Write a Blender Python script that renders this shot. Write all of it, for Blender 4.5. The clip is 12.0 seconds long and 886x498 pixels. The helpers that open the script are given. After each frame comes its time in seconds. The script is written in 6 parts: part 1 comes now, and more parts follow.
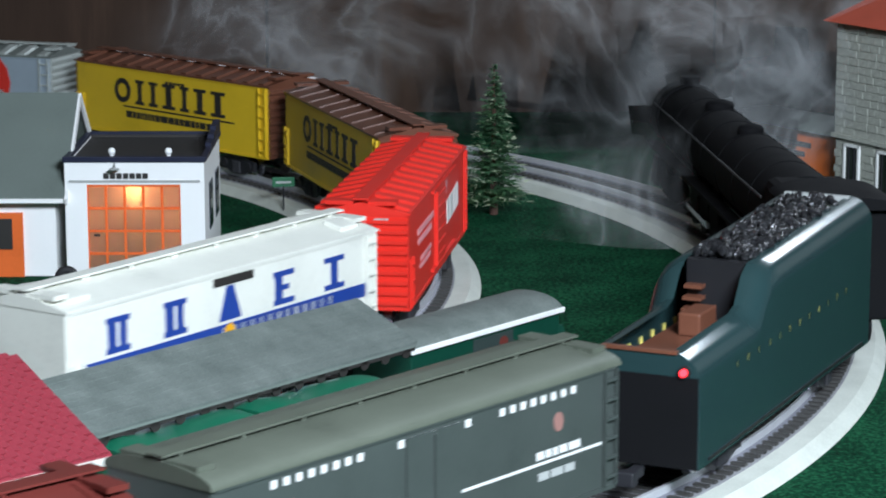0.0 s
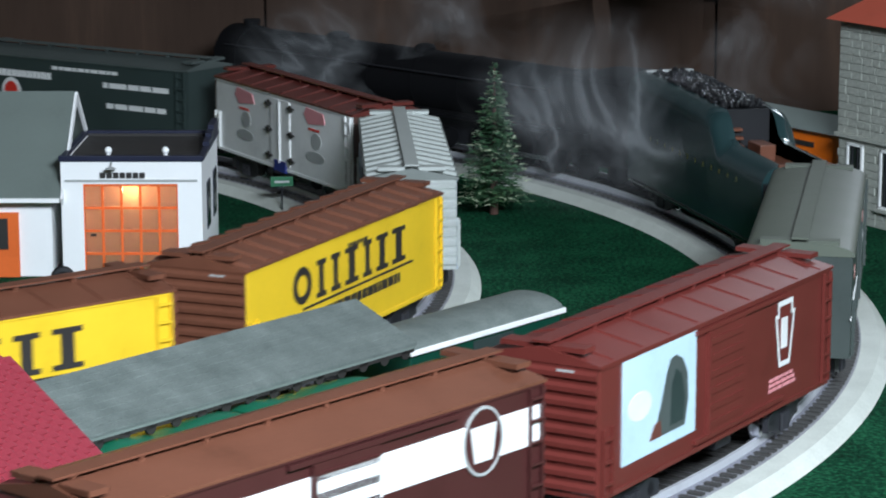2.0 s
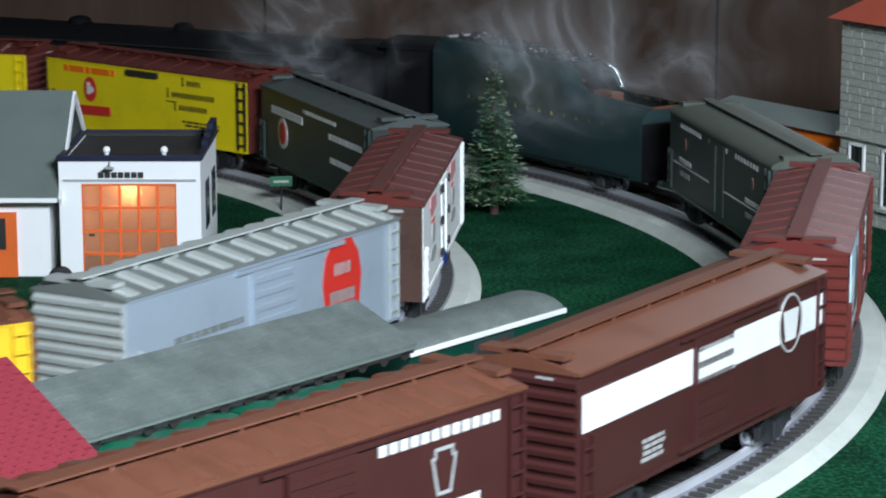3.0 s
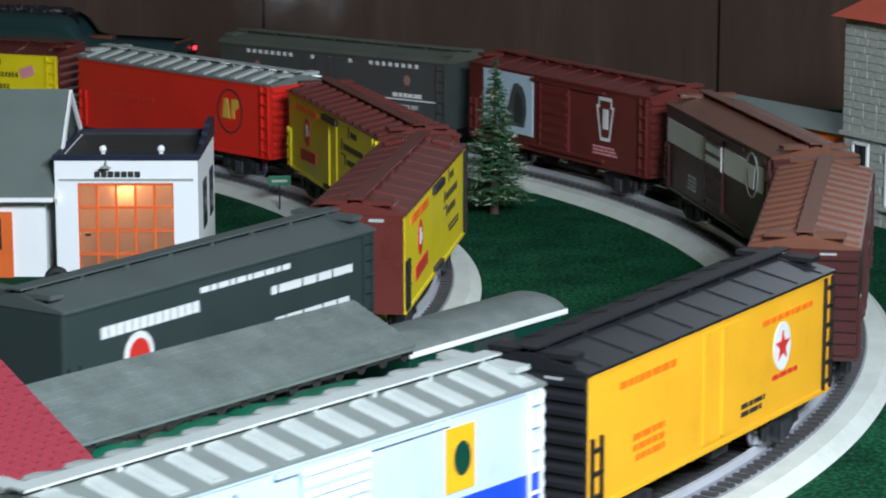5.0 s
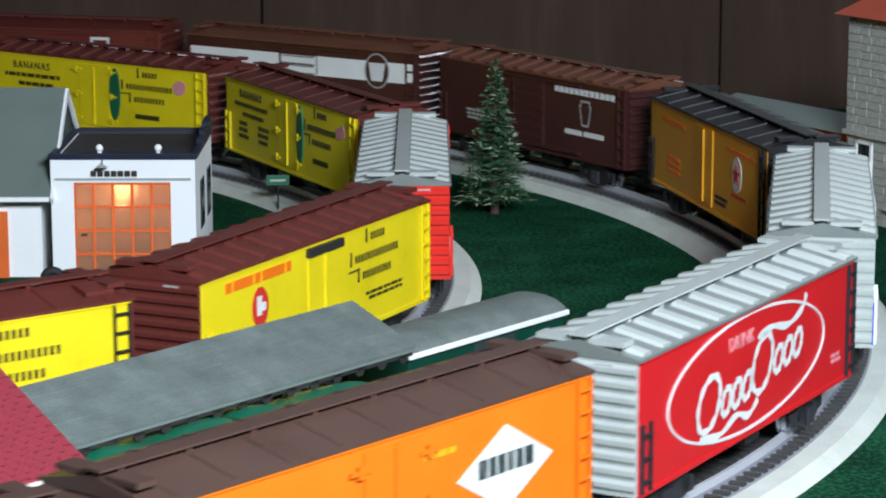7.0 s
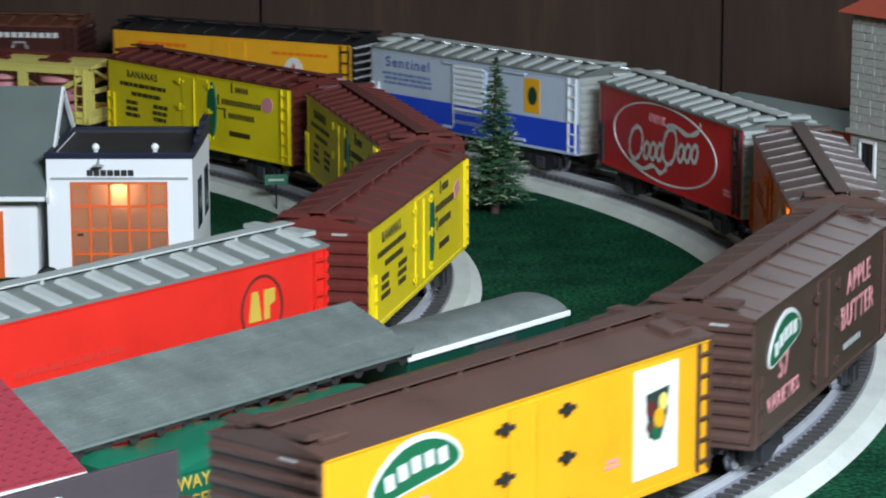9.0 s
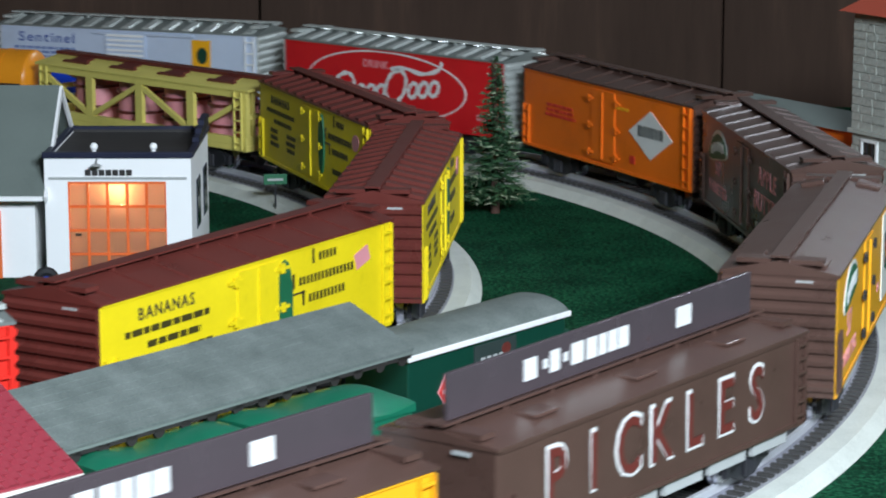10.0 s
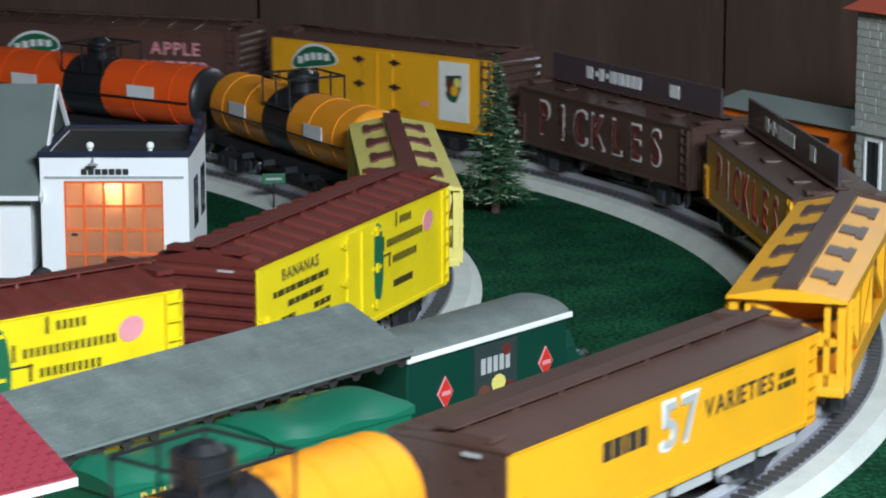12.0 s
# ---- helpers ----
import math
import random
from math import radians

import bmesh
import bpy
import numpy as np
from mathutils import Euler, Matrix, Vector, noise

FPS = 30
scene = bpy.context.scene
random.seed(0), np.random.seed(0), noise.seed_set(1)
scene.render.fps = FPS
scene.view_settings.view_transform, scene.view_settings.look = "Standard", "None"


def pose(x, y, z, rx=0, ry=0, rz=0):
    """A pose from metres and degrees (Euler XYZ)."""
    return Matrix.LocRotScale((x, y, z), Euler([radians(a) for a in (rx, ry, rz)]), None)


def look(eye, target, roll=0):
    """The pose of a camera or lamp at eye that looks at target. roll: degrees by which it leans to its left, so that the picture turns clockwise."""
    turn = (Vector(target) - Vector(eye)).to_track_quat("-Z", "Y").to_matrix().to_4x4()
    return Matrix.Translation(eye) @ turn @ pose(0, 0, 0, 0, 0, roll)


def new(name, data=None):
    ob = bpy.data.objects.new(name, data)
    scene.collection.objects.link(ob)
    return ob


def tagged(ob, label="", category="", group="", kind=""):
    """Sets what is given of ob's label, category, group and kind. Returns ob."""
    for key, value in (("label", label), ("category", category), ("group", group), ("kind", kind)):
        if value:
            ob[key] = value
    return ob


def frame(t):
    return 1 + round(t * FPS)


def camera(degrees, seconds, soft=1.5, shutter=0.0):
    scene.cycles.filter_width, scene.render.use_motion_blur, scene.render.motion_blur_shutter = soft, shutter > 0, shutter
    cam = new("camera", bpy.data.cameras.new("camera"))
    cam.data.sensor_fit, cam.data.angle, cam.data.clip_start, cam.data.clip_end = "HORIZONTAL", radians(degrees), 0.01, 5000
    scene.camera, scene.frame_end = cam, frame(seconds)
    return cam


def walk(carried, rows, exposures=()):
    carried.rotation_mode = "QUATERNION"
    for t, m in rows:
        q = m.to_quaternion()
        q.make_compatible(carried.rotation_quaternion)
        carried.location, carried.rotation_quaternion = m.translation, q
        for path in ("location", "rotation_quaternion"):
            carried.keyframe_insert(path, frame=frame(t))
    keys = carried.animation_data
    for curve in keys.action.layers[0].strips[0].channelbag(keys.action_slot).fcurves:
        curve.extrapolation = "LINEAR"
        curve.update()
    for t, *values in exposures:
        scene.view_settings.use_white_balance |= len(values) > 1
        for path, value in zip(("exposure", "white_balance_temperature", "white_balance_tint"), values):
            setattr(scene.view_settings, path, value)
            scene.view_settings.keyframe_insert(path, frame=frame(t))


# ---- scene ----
cam = camera(19.5, 12.0, 2.0, 0.3)
EYE = Vector((0.0, 0.0, 0.3686))
AIM = (0.008, 0.980, -0.194)


def camera_rows():
    # a slow, even creep forward
    rows = []
    for i in range(13):
        d = 0.0088 * (i - 6)
        rows.append((float(i), pose(AIM[0] * d, AIM[1] * d, EYE.z + AIM[2] * d, 90 - 11.31, 0.05, 0)))
    return rows


walk(cam, camera_rows(), [(0.0, 0.0)])

# ---- light ----
world = bpy.data.worlds.new("world")
world.use_nodes = True
world.node_tree.nodes["Background"].inputs[0].default_value = (0.75, 0.85, 1.0, 1)
world.node_tree.nodes["Background"].inputs[1].default_value = 0.025
scene.world = world


def area_lamp(name, eye, target, size, watts, colour):
    data = bpy.data.lights.new(name, "AREA")
    data.shape, data.size, data.size_y, data.energy, data.color = "RECTANGLE", size[0], size[1], watts, colour
    ob = new(name, data)
    ob.matrix_basis = look(eye, target)
    return ob


CEIL, LAMP, FARLAMP = 1.5, (0.42, 0.16, 0.78), (1.4, 3.7, 1.42)
# added key light at front right, out of view, placed to suit the brightness
area_lamp("pendant_panel_light", LAMP, (0.1, 1.3, 0), (0.5, 0.22), 41, (0.8, 0.92, 1.05))
area_lamp("far_ceiling_light", FARLAMP, (1.4, 3.69, 0), (0.8, 0.22), 33, (0.8, 0.92, 1.05))

# ---- materials ----
MATS = {}


def nodes_of(name):
    mat = bpy.data.materials.new(name)
    mat.use_nodes = True
    nt = mat.node_tree
    return mat, nt, nt.nodes["Principled BSDF"]


def coords(nt, scale):
    tc = nt.nodes.new("ShaderNodeTexCoord")
    mp = nt.nodes.new("ShaderNodeMapping")
    mp.inputs["Scale"].default_value = scale if isinstance(scale, tuple) else (scale,) * 3
    nt.links.new(tc.outputs["Object"], mp.inputs[0])
    return mp.outputs[0]


def noise_node(nt, vec, scale, detail=4, rough=0.6):
    n = nt.nodes.new("ShaderNodeTexNoise")
    n.inputs["Scale"].default_value, n.inputs["Detail"].default_value, n.inputs["Roughness"].default_value = scale, detail, rough
    nt.links.new(vec, n.inputs["Vector"])
    return n.outputs["Fac"]


def ramp(nt, fac, stops):
    r = nt.nodes.new("ShaderNodeValToRGB")
    while len(r.color_ramp.elements) < len(stops):
        r.color_ramp.elements.new(0.5)
    for e, (p, c) in zip(r.color_ramp.elements, stops):
        e.position, e.color = p, (*c, 1)
    nt.links.new(fac, r.inputs[0])
    return r.outputs[0]


def bump(nt, bsdf, fac, strength, dist):
    b = nt.nodes.new("ShaderNodeBump")
    b.inputs["Strength"].default_value, b.inputs["Distance"].default_value = strength, dist
    nt.links.new(fac, b.inputs["Height"])
    nt.links.new(b.outputs[0], bsdf.inputs["Normal"])


def shade(c, k):
    return tuple(min(1.0, v * k) for v in c)


def paint(name, rgb, rough=0.36, metal=0.0, dirt=0.16, grain=1.0):
    """Moulded or sprayed plastic: two scales of colour drift, uneven gloss, faint relief."""
    if name in MATS:
        return MATS[name]
    mat, nt, b = nodes_of(name)
    v = coords(nt, 1)
    big, fine = noise_node(nt, v, 22, 3), noise_node(nt, v, 420, 3)
    mix = nt.nodes.new("ShaderNodeMath")
    mix.operation = "MULTIPLY_ADD"
    mix.inputs[1].default_value = 0.35
    nt.links.new(fine, mix.inputs[0])
    nt.links.new(big, mix.inputs[2])
    col = ramp(nt, mix.outputs[0], [(0.35, shade(rgb, 1 - dirt)), (0.6, rgb), (0.95, shade(rgb, 1 + dirt * 0.6))])
    nt.links.new(col, b.inputs["Base Color"])
    rr = nt.nodes.new("ShaderNodeMapRange")
    rr.inputs[3].default_value, rr.inputs[4].default_value = rough * 0.8, min(1, rough * 1.3)
    nt.links.new(big, rr.inputs[0])
    nt.links.new(rr.outputs[0], b.inputs["Roughness"])
    b.inputs["Metallic"].default_value = metal
    bump(nt, b, fine, 0.12 * grain, 0.0004)
    MATS[name] = mat
    return mat


def glow(name, rgb, strength):
    mat, nt, b = nodes_of(name)
    b.inputs["Base Color"].default_value = (*rgb, 1)
    b.inputs["Emission Color"].default_value = (*rgb, 1)
    b.inputs["Emission Strength"].default_value = strength
    MATS[name] = mat
    return mat


def speckle(name, stops, scale, rough, bump_scale, bump_size, strength=0.8, stretch=1, coarse=0.5):
    mat, nt, b = nodes_of(name)
    v = coords(nt, stretch)
    f, g = noise_node(nt, v, scale, 6, 0.7), noise_node(nt, v, scale * 0.06, 3)
    m = nt.nodes.new("ShaderNodeMath")
    m.operation = "MULTIPLY_ADD"
    m.inputs[1].default_value = coarse
    h = nt.nodes.new("ShaderNodeMath")
    h.operation = "MULTIPLY"
    h.inputs[1].default_value = 1 - coarse
    nt.links.new(f, h.inputs[0])
    nt.links.new(g, m.inputs[0])
    nt.links.new(h.outputs[0], m.inputs[2])
    nt.links.new(ramp(nt, m.outputs[0], stops), b.inputs["Base Color"])
    b.inputs["Roughness"].default_value = rough
    bump(nt, b, noise_node(nt, v, bump_scale, 4), strength, bump_size)
    MATS[name] = mat
    return mat


GRASS = speckle("green_mat", [(0.4, (0.002, 0.018, 0.008)), (0.5, (0.005, 0.052, 0.024)), (0.6, (0.02, 0.14, 0.062))], 330, 0.95, 900, 0.002, 0.8, 1, 0.22)
GRASS.node_tree.nodes["Principled BSDF"].inputs["Specular IOR Level"].default_value = 0.05
TRACKBED = speckle("grey_trackbed", [(0.3, (0.16, 0.16, 0.175)), (0.5, (0.22, 0.22, 0.235)), (0.7, (0.28, 0.28, 0.29))], 600, 0.7, 900, 0.0008, 0.5)
BALLAST = speckle("grey_roadbed", [(0.3, (0.5, 0.52, 0.47)), (0.5, (0.61, 0.63, 0.57)), (0.7, (0.7, 0.72, 0.66))], 600, 0.8, 900, 0.0008, 0.5)
WALLWOOD = speckle("brown_panelling", [(0.3, (0.028, 0.018, 0.014)), (0.5, (0.066, 0.041, 0.03)), (0.68, (0.15, 0.085, 0.057))], 10, 0.8, 60, 0.001, 0.3, (1, 1, 0.12))
WALLWOOD.node_tree.nodes["Principled BSDF"].inputs["Specular IOR Level"].default_value = 0.1
PLASTER = speckle("plaster", [(0.3, (0.28, 0.26, 0.24)), (0.6, (0.34, 0.32, 0.3))], 40, 0.9, 200, 0.001, 0.3)
CARPET = speckle("floor_carpet", [(0.3, (0.08, 0.07, 0.06)), (0.6, (0.13, 0.11, 0.1))], 150, 0.95, 300, 0.002, 0.8)
STONE = speckle("grey_stone", [(0.3, (0.3, 0.31, 0.27)), (0.5, (0.4, 0.41, 0.36)), (0.7, (0.48, 0.49, 0.43))], 260, 0.85, 340, 0.0012, 0.8)
MORTAR = speckle("mortar", [(0.3, (0.3, 0.3, 0.27)), (0.6, (0.36, 0.37, 0.32))], 260, 0.9, 300, 0.001, 0.6)
NEEDLE = speckle("dark_needles", [(0.3, (0.02, 0.075, 0.035)), (0.5, (0.05, 0.14, 0.06)), (0.7, (0.16, 0.26, 0.09))], 180, 0.7, 300, 0.001, 0.4)
FROST = speckle("frosted_tips", [(0.3, (0.25, 0.33, 0.2)), (0.6, (0.5, 0.55, 0.38))], 300, 0.7, 300, 0.001, 0.3)
COAL = speckle("coal", [(0.3, (0.006, 0.006, 0.007)), (0.6, (0.02, 0.02, 0.022))], 300, 0.22, 500, 0.001, 0.6)
FADEDRED = paint("faded_red", (0.3, 0.15, 0.13), 0.5)
OLDINK = paint("faded_ink", (0.05, 0.04, 0.008), 0.5)
STATIONWHITE = paint("station_white", (0.92, 0.92, 0.91), 0.5, 0.0, 0.04)
WHITE = paint("white_plastic", (0.84, 0.84, 0.82), 0.45)
CREAM = paint("cream_white", (0.75, 0.75, 0.68), 0.4)
BLACK = paint("black_plastic", (0.014, 0.014, 0.016), 0.38)
DARK = paint("dark_underframe", (0.018, 0.018, 0.022), 0.5)
STEEL = paint("bright_steel", (0.6, 0.6, 0.64), 0.25, 1.0)
RAIL = paint("nickel_rail", (0.82, 0.83, 0.88), 0.4, 0.55)
RAILBASE = paint("dull_rail_foot", (0.26, 0.26, 0.3), 0.5, 0.4)
TIE = paint("dark_brown_tie", (0.04, 0.038, 0.036), 0.6)
BROWN = paint("oxide_brown", (0.13, 0.042, 0.03), 0.5)
ROOFBROWN = paint("roof_brown", (0.15, 0.056, 0.033), 0.32, 0.0, 0.34)
MAROON = paint("maroon_roof", (0.125, 0.028, 0.022), 0.28, 0.0, 0.3)
TUSCAN = paint("tuscan_brown", (0.062, 0.018, 0.017), 0.3, 0.0, 0.2)
BRICKRED = paint("brick_red", (0.135, 0.026, 0.021), 0.3, 0.0, 0.22)
CHOC = paint("chocolate", (0.085, 0.046, 0.036), 0.28, 0.0, 0.32)
for _m in (TUSCAN, BRICKRED, CHOC):
    _m.node_tree.nodes["Principled BSDF"].inputs["Specular IOR Level"].default_value = 0.6
BOARDLILAC = paint("lilac_brown", (0.065, 0.05, 0.056), 0.25)
YELLOW = paint("lemon_yellow", (0.8, 0.62, 0.01), 0.4)
YOLK = paint("warm_yellow", (0.8, 0.52, 0.025), 0.4)
GOLD = paint("golden_yellow", (0.82, 0.385, 0.014), 0.38)
AMBER = paint("amber_yellow", (0.85, 0.4, 0.02), 0.38)
ORANGE = paint("orange", (0.86, 0.17, 0.008), 0.4)
TANKORANGE = paint("tank_orange", (0.85, 0.3, 0.015), 0.35)
REDORANGE = paint("red_orange", (0.8, 0.09, 0.012), 0.35)
RED = paint("bright_red", (0.72, 0.025, 0.015), 0.4)
COLARED = paint("cola_red", (0.62, 0.012, 0.018), 0.36)
SILVER = paint("silver_paint", (0.42, 0.49, 0.56), 0.36, 0.35)
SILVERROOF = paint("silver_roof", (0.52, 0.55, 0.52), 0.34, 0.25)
# silver roof between its ribs: the shade there is put into this darker grey
ROOFDARK = paint("silver_roof_shaded_panel", (0.2, 0.22, 0.205), 0.4, 0.2)
PALEBLUE = paint("pale_blue_grey", (0.53, 0.61, 0.74), 0.42, 0.1)
DENIM = paint("deep_blue", (0.015, 0.05, 0.27), 0.45)
BLUE = paint("royal_blue", (0.012, 0.06, 0.55), 0.4)
COPING = paint("blue_black_coping", (0.01, 0.013, 0.035), 0.4)
NAVY = paint("navy_ink", (0.012, 0.03, 0.22), 0.45)
FADEDNAVY = paint("faded_navy_ink", (0.06, 0.1, 0.3), 0.5)
OLIVE = paint("olive_grey", (0.055, 0.066, 0.062), 0.3, 0.0, 0.2)
OLIVEROOF = paint("olive_roof", (0.088, 0.1, 0.077), 0.46, 0.0, 0.28)
SLATE = paint("slate_green", (0.03, 0.045, 0.042), 0.42)
SLATEROOF = paint("slate_roof", (0.07, 0.085, 0.08), 0.5)
ROOFGREY = paint("roof_grey", (0.15, 0.18, 0.162), 0.7)
GREEN = paint("truck_green", (0.008, 0.13, 0.07), 0.35)
DEEPGREEN = paint("deep_green", (0.004, 0.045, 0.028), 0.35)
TENDERGREEN = paint("brunswick_green", (0.018, 0.042, 0.044), 0.17, 0.0, 0.1, 0.15)
SOOT = paint("sooty_black", (0.006, 0.006, 0.007), 0.8)
SOOT.node_tree.nodes["Principled BSDF"].inputs["Specular IOR Level"].default_value = 0.12
REDROOF = paint("red_tile", (0.27, 0.03, 0.045), 0.5, 0.0, 0.25)
ROOFTILE = paint("orange_red_roof", (0.5, 0.09, 0.05), 0.55)
INK = paint("black_ink", (0.025, 0.022, 0.02), 0.55)
REDINK = paint("red_ink", (0.6, 0.03, 0.02), 0.5)
WHITEINK = paint("white_ink", (0.72, 0.72, 0.7), 0.5)
GREYINK = paint("grey_ink", (0.4, 0.41, 0.4), 0.5)
BLUEGREY = paint("faded_blue_ink", (0.16, 0.22, 0.42), 0.5)
GREENINK = paint("green_ink", (0.01, 0.12, 0.05), 0.5)
GOLDINK = paint("gold_ink", (0.6, 0.4, 0.06), 0.45)
PINKINK = paint("pink_ink", (0.7, 0.28, 0.3), 0.5)
SKYINK = paint("sky_picture", (0.5, 0.66, 0.75), 0.45)
TYRE = paint("black_rubber", (0.012, 0.012, 0.014), 0.7)
DOORORANGE = paint("door_orange", (0.8, 0.15, 0.03), 0.4)
PALEYELLOW = paint("pale_yellow", (0.72, 0.62, 0.16), 0.42)
DARKGLASS = paint("dark_glass", (0.02, 0.028, 0.022), 0.12)
TANKLAMP = glow("red_marker_glow", (1.0, 0.02, 0.03), 7)

# ---- mesh helpers ----


def box(bm, x0, x1, y0, y1, z0, z1, bevel=0.0):
    r = bmesh.ops.create_cube(bm, size=1, matrix=Matrix.Translation(((x0 + x1) / 2, (y0 + y1) / 2, (z0 + z1) / 2)) @ Matrix.Diagonal((x1 - x0, y1 - y0, z1 - z0, 1)))
    if bevel:
        es = list({e for v in r["verts"] for e in v.link_edges})
        bmesh.ops.bevel(bm, geom=es, offset=bevel, segments=2, affect="EDGES", profile=0.5)
    return bm


def cyl(bm, p, q, r, n=12, r2=None):
    p, q = Vector(p), Vector(q)
    m = Matrix.Translation((p + q) / 2) @ (q - p).to_track_quat("Z", "Y").to_matrix().to_4x4()
    bmesh.ops.create_cone(bm, cap_ends=True, segments=n, radius1=r, radius2=r if r2 is None else r2, depth=(q - p).length, matrix=m)
    return bm


def beam(bm, p, q, w, h):
    p, q = Vector(p), Vector(q)
    m = Matrix.Translation((p + q) / 2) @ (q - p).to_track_quat("Z", "Y").to_matrix().to_4x4() @ Matrix.Diagonal((w, h, (q - p).length, 1))
    bmesh.ops.create_cube(bm, size=1, matrix=m)
    return bm


def prism(bm, pts, y0, y1):
    """A closed outline in x, z pushed from y0 to y1."""
    a = [bm.verts.new((x, y0, z)) for x, z in pts]
    b = [bm.verts.new((x, y1, z)) for x, z in pts]
    n = len(pts)
    bm.faces.new(a)
    bm.faces.new(b[::-1])
    for i in range(n):
        bm.faces.new((a[i], b[i], b[(i + 1) % n], a[(i + 1) % n]))
    bmesh.ops.recalc_face_normals(bm, faces=bm.faces)
    return bm


def mesh_of(name, bm, mat, smooth=False):
    me = bpy.data.meshes.new(name)
    bmesh.ops.recalc_face_normals(bm, faces=bm.faces)
    bm.to_mesh(me)
    bm.free()
    if mat:
        me.materials.append(mat)
    if smooth:
        for p in me.polygons:
            p.use_smooth = True
        me.set_sharp_from_angle(angle=radians(35))
    return me


def part(name, bm, mat, parent=None, label="", m=None, smooth=False):
    me = bm if isinstance(bm, bpy.types.Mesh) else mesh_of(name, bm, mat, smooth)
    ob = new(name, me)
    if parent:
        ob.parent = parent
    if m is not None:
        ob.matrix_basis = m
    if label:
        ob["label"] = label
    return ob


def B():
    return bmesh.new()


CACHE = {}


def cached(key, make):
    if key not in CACHE:
        CACHE[key] = make()
    return CACHE[key]

# ---- the two loops of track ----
OUTER = (-0.596, 1.659, 0.837)
INNER = (-0.684, 1.716, 0.663)
STRAIGHT = 3.0


def pieces_of(loop):
    """The loop as (length, turn to the left per metre) pieces, and the start: the eastmost point, heading north."""
    cx, cy, r = loop
    if loop is INNER:
        return [(math.pi * r / 2, 1 / r), (STRAIGHT, 0), (math.pi * r, 1 / r), (STRAIGHT, 0), (math.pi * r / 2, 1 / r)]
    # the outer loop runs straight for a while before its big eastern bend
    bend, gap, easy = radians(40), 0.35, 0.6
    rest = math.pi / 2 - bend
    low = cy - r * math.sin(bend) - gap * math.sin(rest) - easy * (1 - math.cos(rest))
    west = cx + r * math.cos(bend) - gap * math.cos(rest) - easy * math.sin(rest)
    big = (cy + r - low) / 2
    return [(math.pi * r / 2, 1 / r), (STRAIGHT, 0), (math.pi * big, 1 / big), (west - (cx - STRAIGHT), 0), (easy * rest, 1 / easy), (gap, 0), (r * bend, 1 / r)]


def loop_length(loop):
    return sum(q[0] for q in pieces_of(loop))


def along(loop, s):
    """Place and heading on a loop, s metres counter-clockwise from its eastmost point."""
    cx, cy, r = loop
    s = s % loop_length(loop)
    x, y, a = cx + r, cy, math.pi / 2
    for length, turn in pieces_of(loop):
        d = min(s, length)
        if turn:
            x += (math.sin(a + turn * d) - math.sin(a)) / turn
            y += (math.cos(a) - math.cos(a + turn * d)) / turn
            a += turn * d
        else:
            x, y = x + d * math.cos(a), y + d * math.sin(a)
        s -= d
        if s <= 0:
            break
    return x, y, a


def sweep(bm, loop, profile, step=0.02):
    total = loop_length(loop)
    n = int(total / step)
    rings = []
    for i in range(n):
        x, y, h = along(loop, i * total / n)
        rings.append([bm.verts.new((x + math.sin(h) * d, y - math.cos(h) * d, z)) for d, z in profile])
    m = len(profile)
    for i in range(n):
        a, b = rings[i], rings[(i + 1) % n]
        for j in range(m):
            bm.faces.new((a[j], b[j], b[(j + 1) % m], a[(j + 1) % m]))
    return bm


def build_track(loop, near):
    label = "curved toy train track on light grey roadbed"
    root = tagged(new("model_railway_track"), label, "track", "train loops", "structure")
    part("roadbed", sweep(B(), loop, [(-0.047, 0.0), (-0.040, 0.0065), (0.040, 0.0065), (0.047, 0.0)]), BALLAST, root, "pale grey roadbed")
    part("trackbed", sweep(B(), loop, [(-0.0285, 0.0066), (-0.0275, 0.0072), (0.0275, 0.0072), (0.0285, 0.0066)]), TRACKBED, root, "darker grey strip under the ties")
    for d in (-0.0165, 0.0165):
        part("rail", sweep(B(), loop, [(d - 0.0011, 0.0075), (d - 0.0011, 0.0135), (d + 0.0011, 0.0135), (d + 0.0011, 0.0075)]), RAIL, root, "shiny metal rail")
        part("rail_base", sweep(B(), loop, [(d - 0.0032, 0.0079), (d - 0.0012, 0.0094), (d + 0.0012, 0.0094), (d + 0.0032, 0.0079)]), RAILBASE, root, "dull grey rail foot")
    total = loop_length(loop)
    n = int(total / 0.0088)
    tie = mesh_of("tie", box(B(), -0.0021, 0.0021, -0.0272, 0.0272, 0.0066, 0.0086), TIE)
    rest = B()
    made = 0
    for i in range(n):
        s = i * total / n
        if s > total / 2:
            s -= total
        x, y, h = along(loop, s)
        if near[0] < s < near[1] and made < 290:
            made += 1
            part("tie", tie, None, root, "", pose(x, y, 0, 0, 0, math.degrees(h)))
        elif near[0] - 0.8 < s < near[1] + 1.6:
            m = pose(x, y, 0.0076, 0, 0, math.degrees(h)) @ Matrix.Diagonal((0.0042, 0.0544, 0.002, 1))
            bmesh.ops.create_cube(rest, size=1, matrix=m)
    tagged(part("far_ties", rest, TIE, root), "dark brown ties", kind="stuff")
    return root


# ---- rolling stock: x ahead, side at y = -HW faces outwards ----
L, HW, Z0, Z1 = 0.265, 0.0295, 0.031, 0.095
Z1_IN = 0.0922


def flat(pts, thick=0.0005):
    bm = B()
    a = [bm.verts.new((x, y, thick)) for x, y in pts]
    b = [bm.verts.new((x, y, -0.0002)) for x, y in pts]
    n = len(pts)
    bm.faces.new(a)
    for i in range(n):
        bm.faces.new((a[i], b[i], b[(i + 1) % n], a[(i + 1) % n]))
    return bm


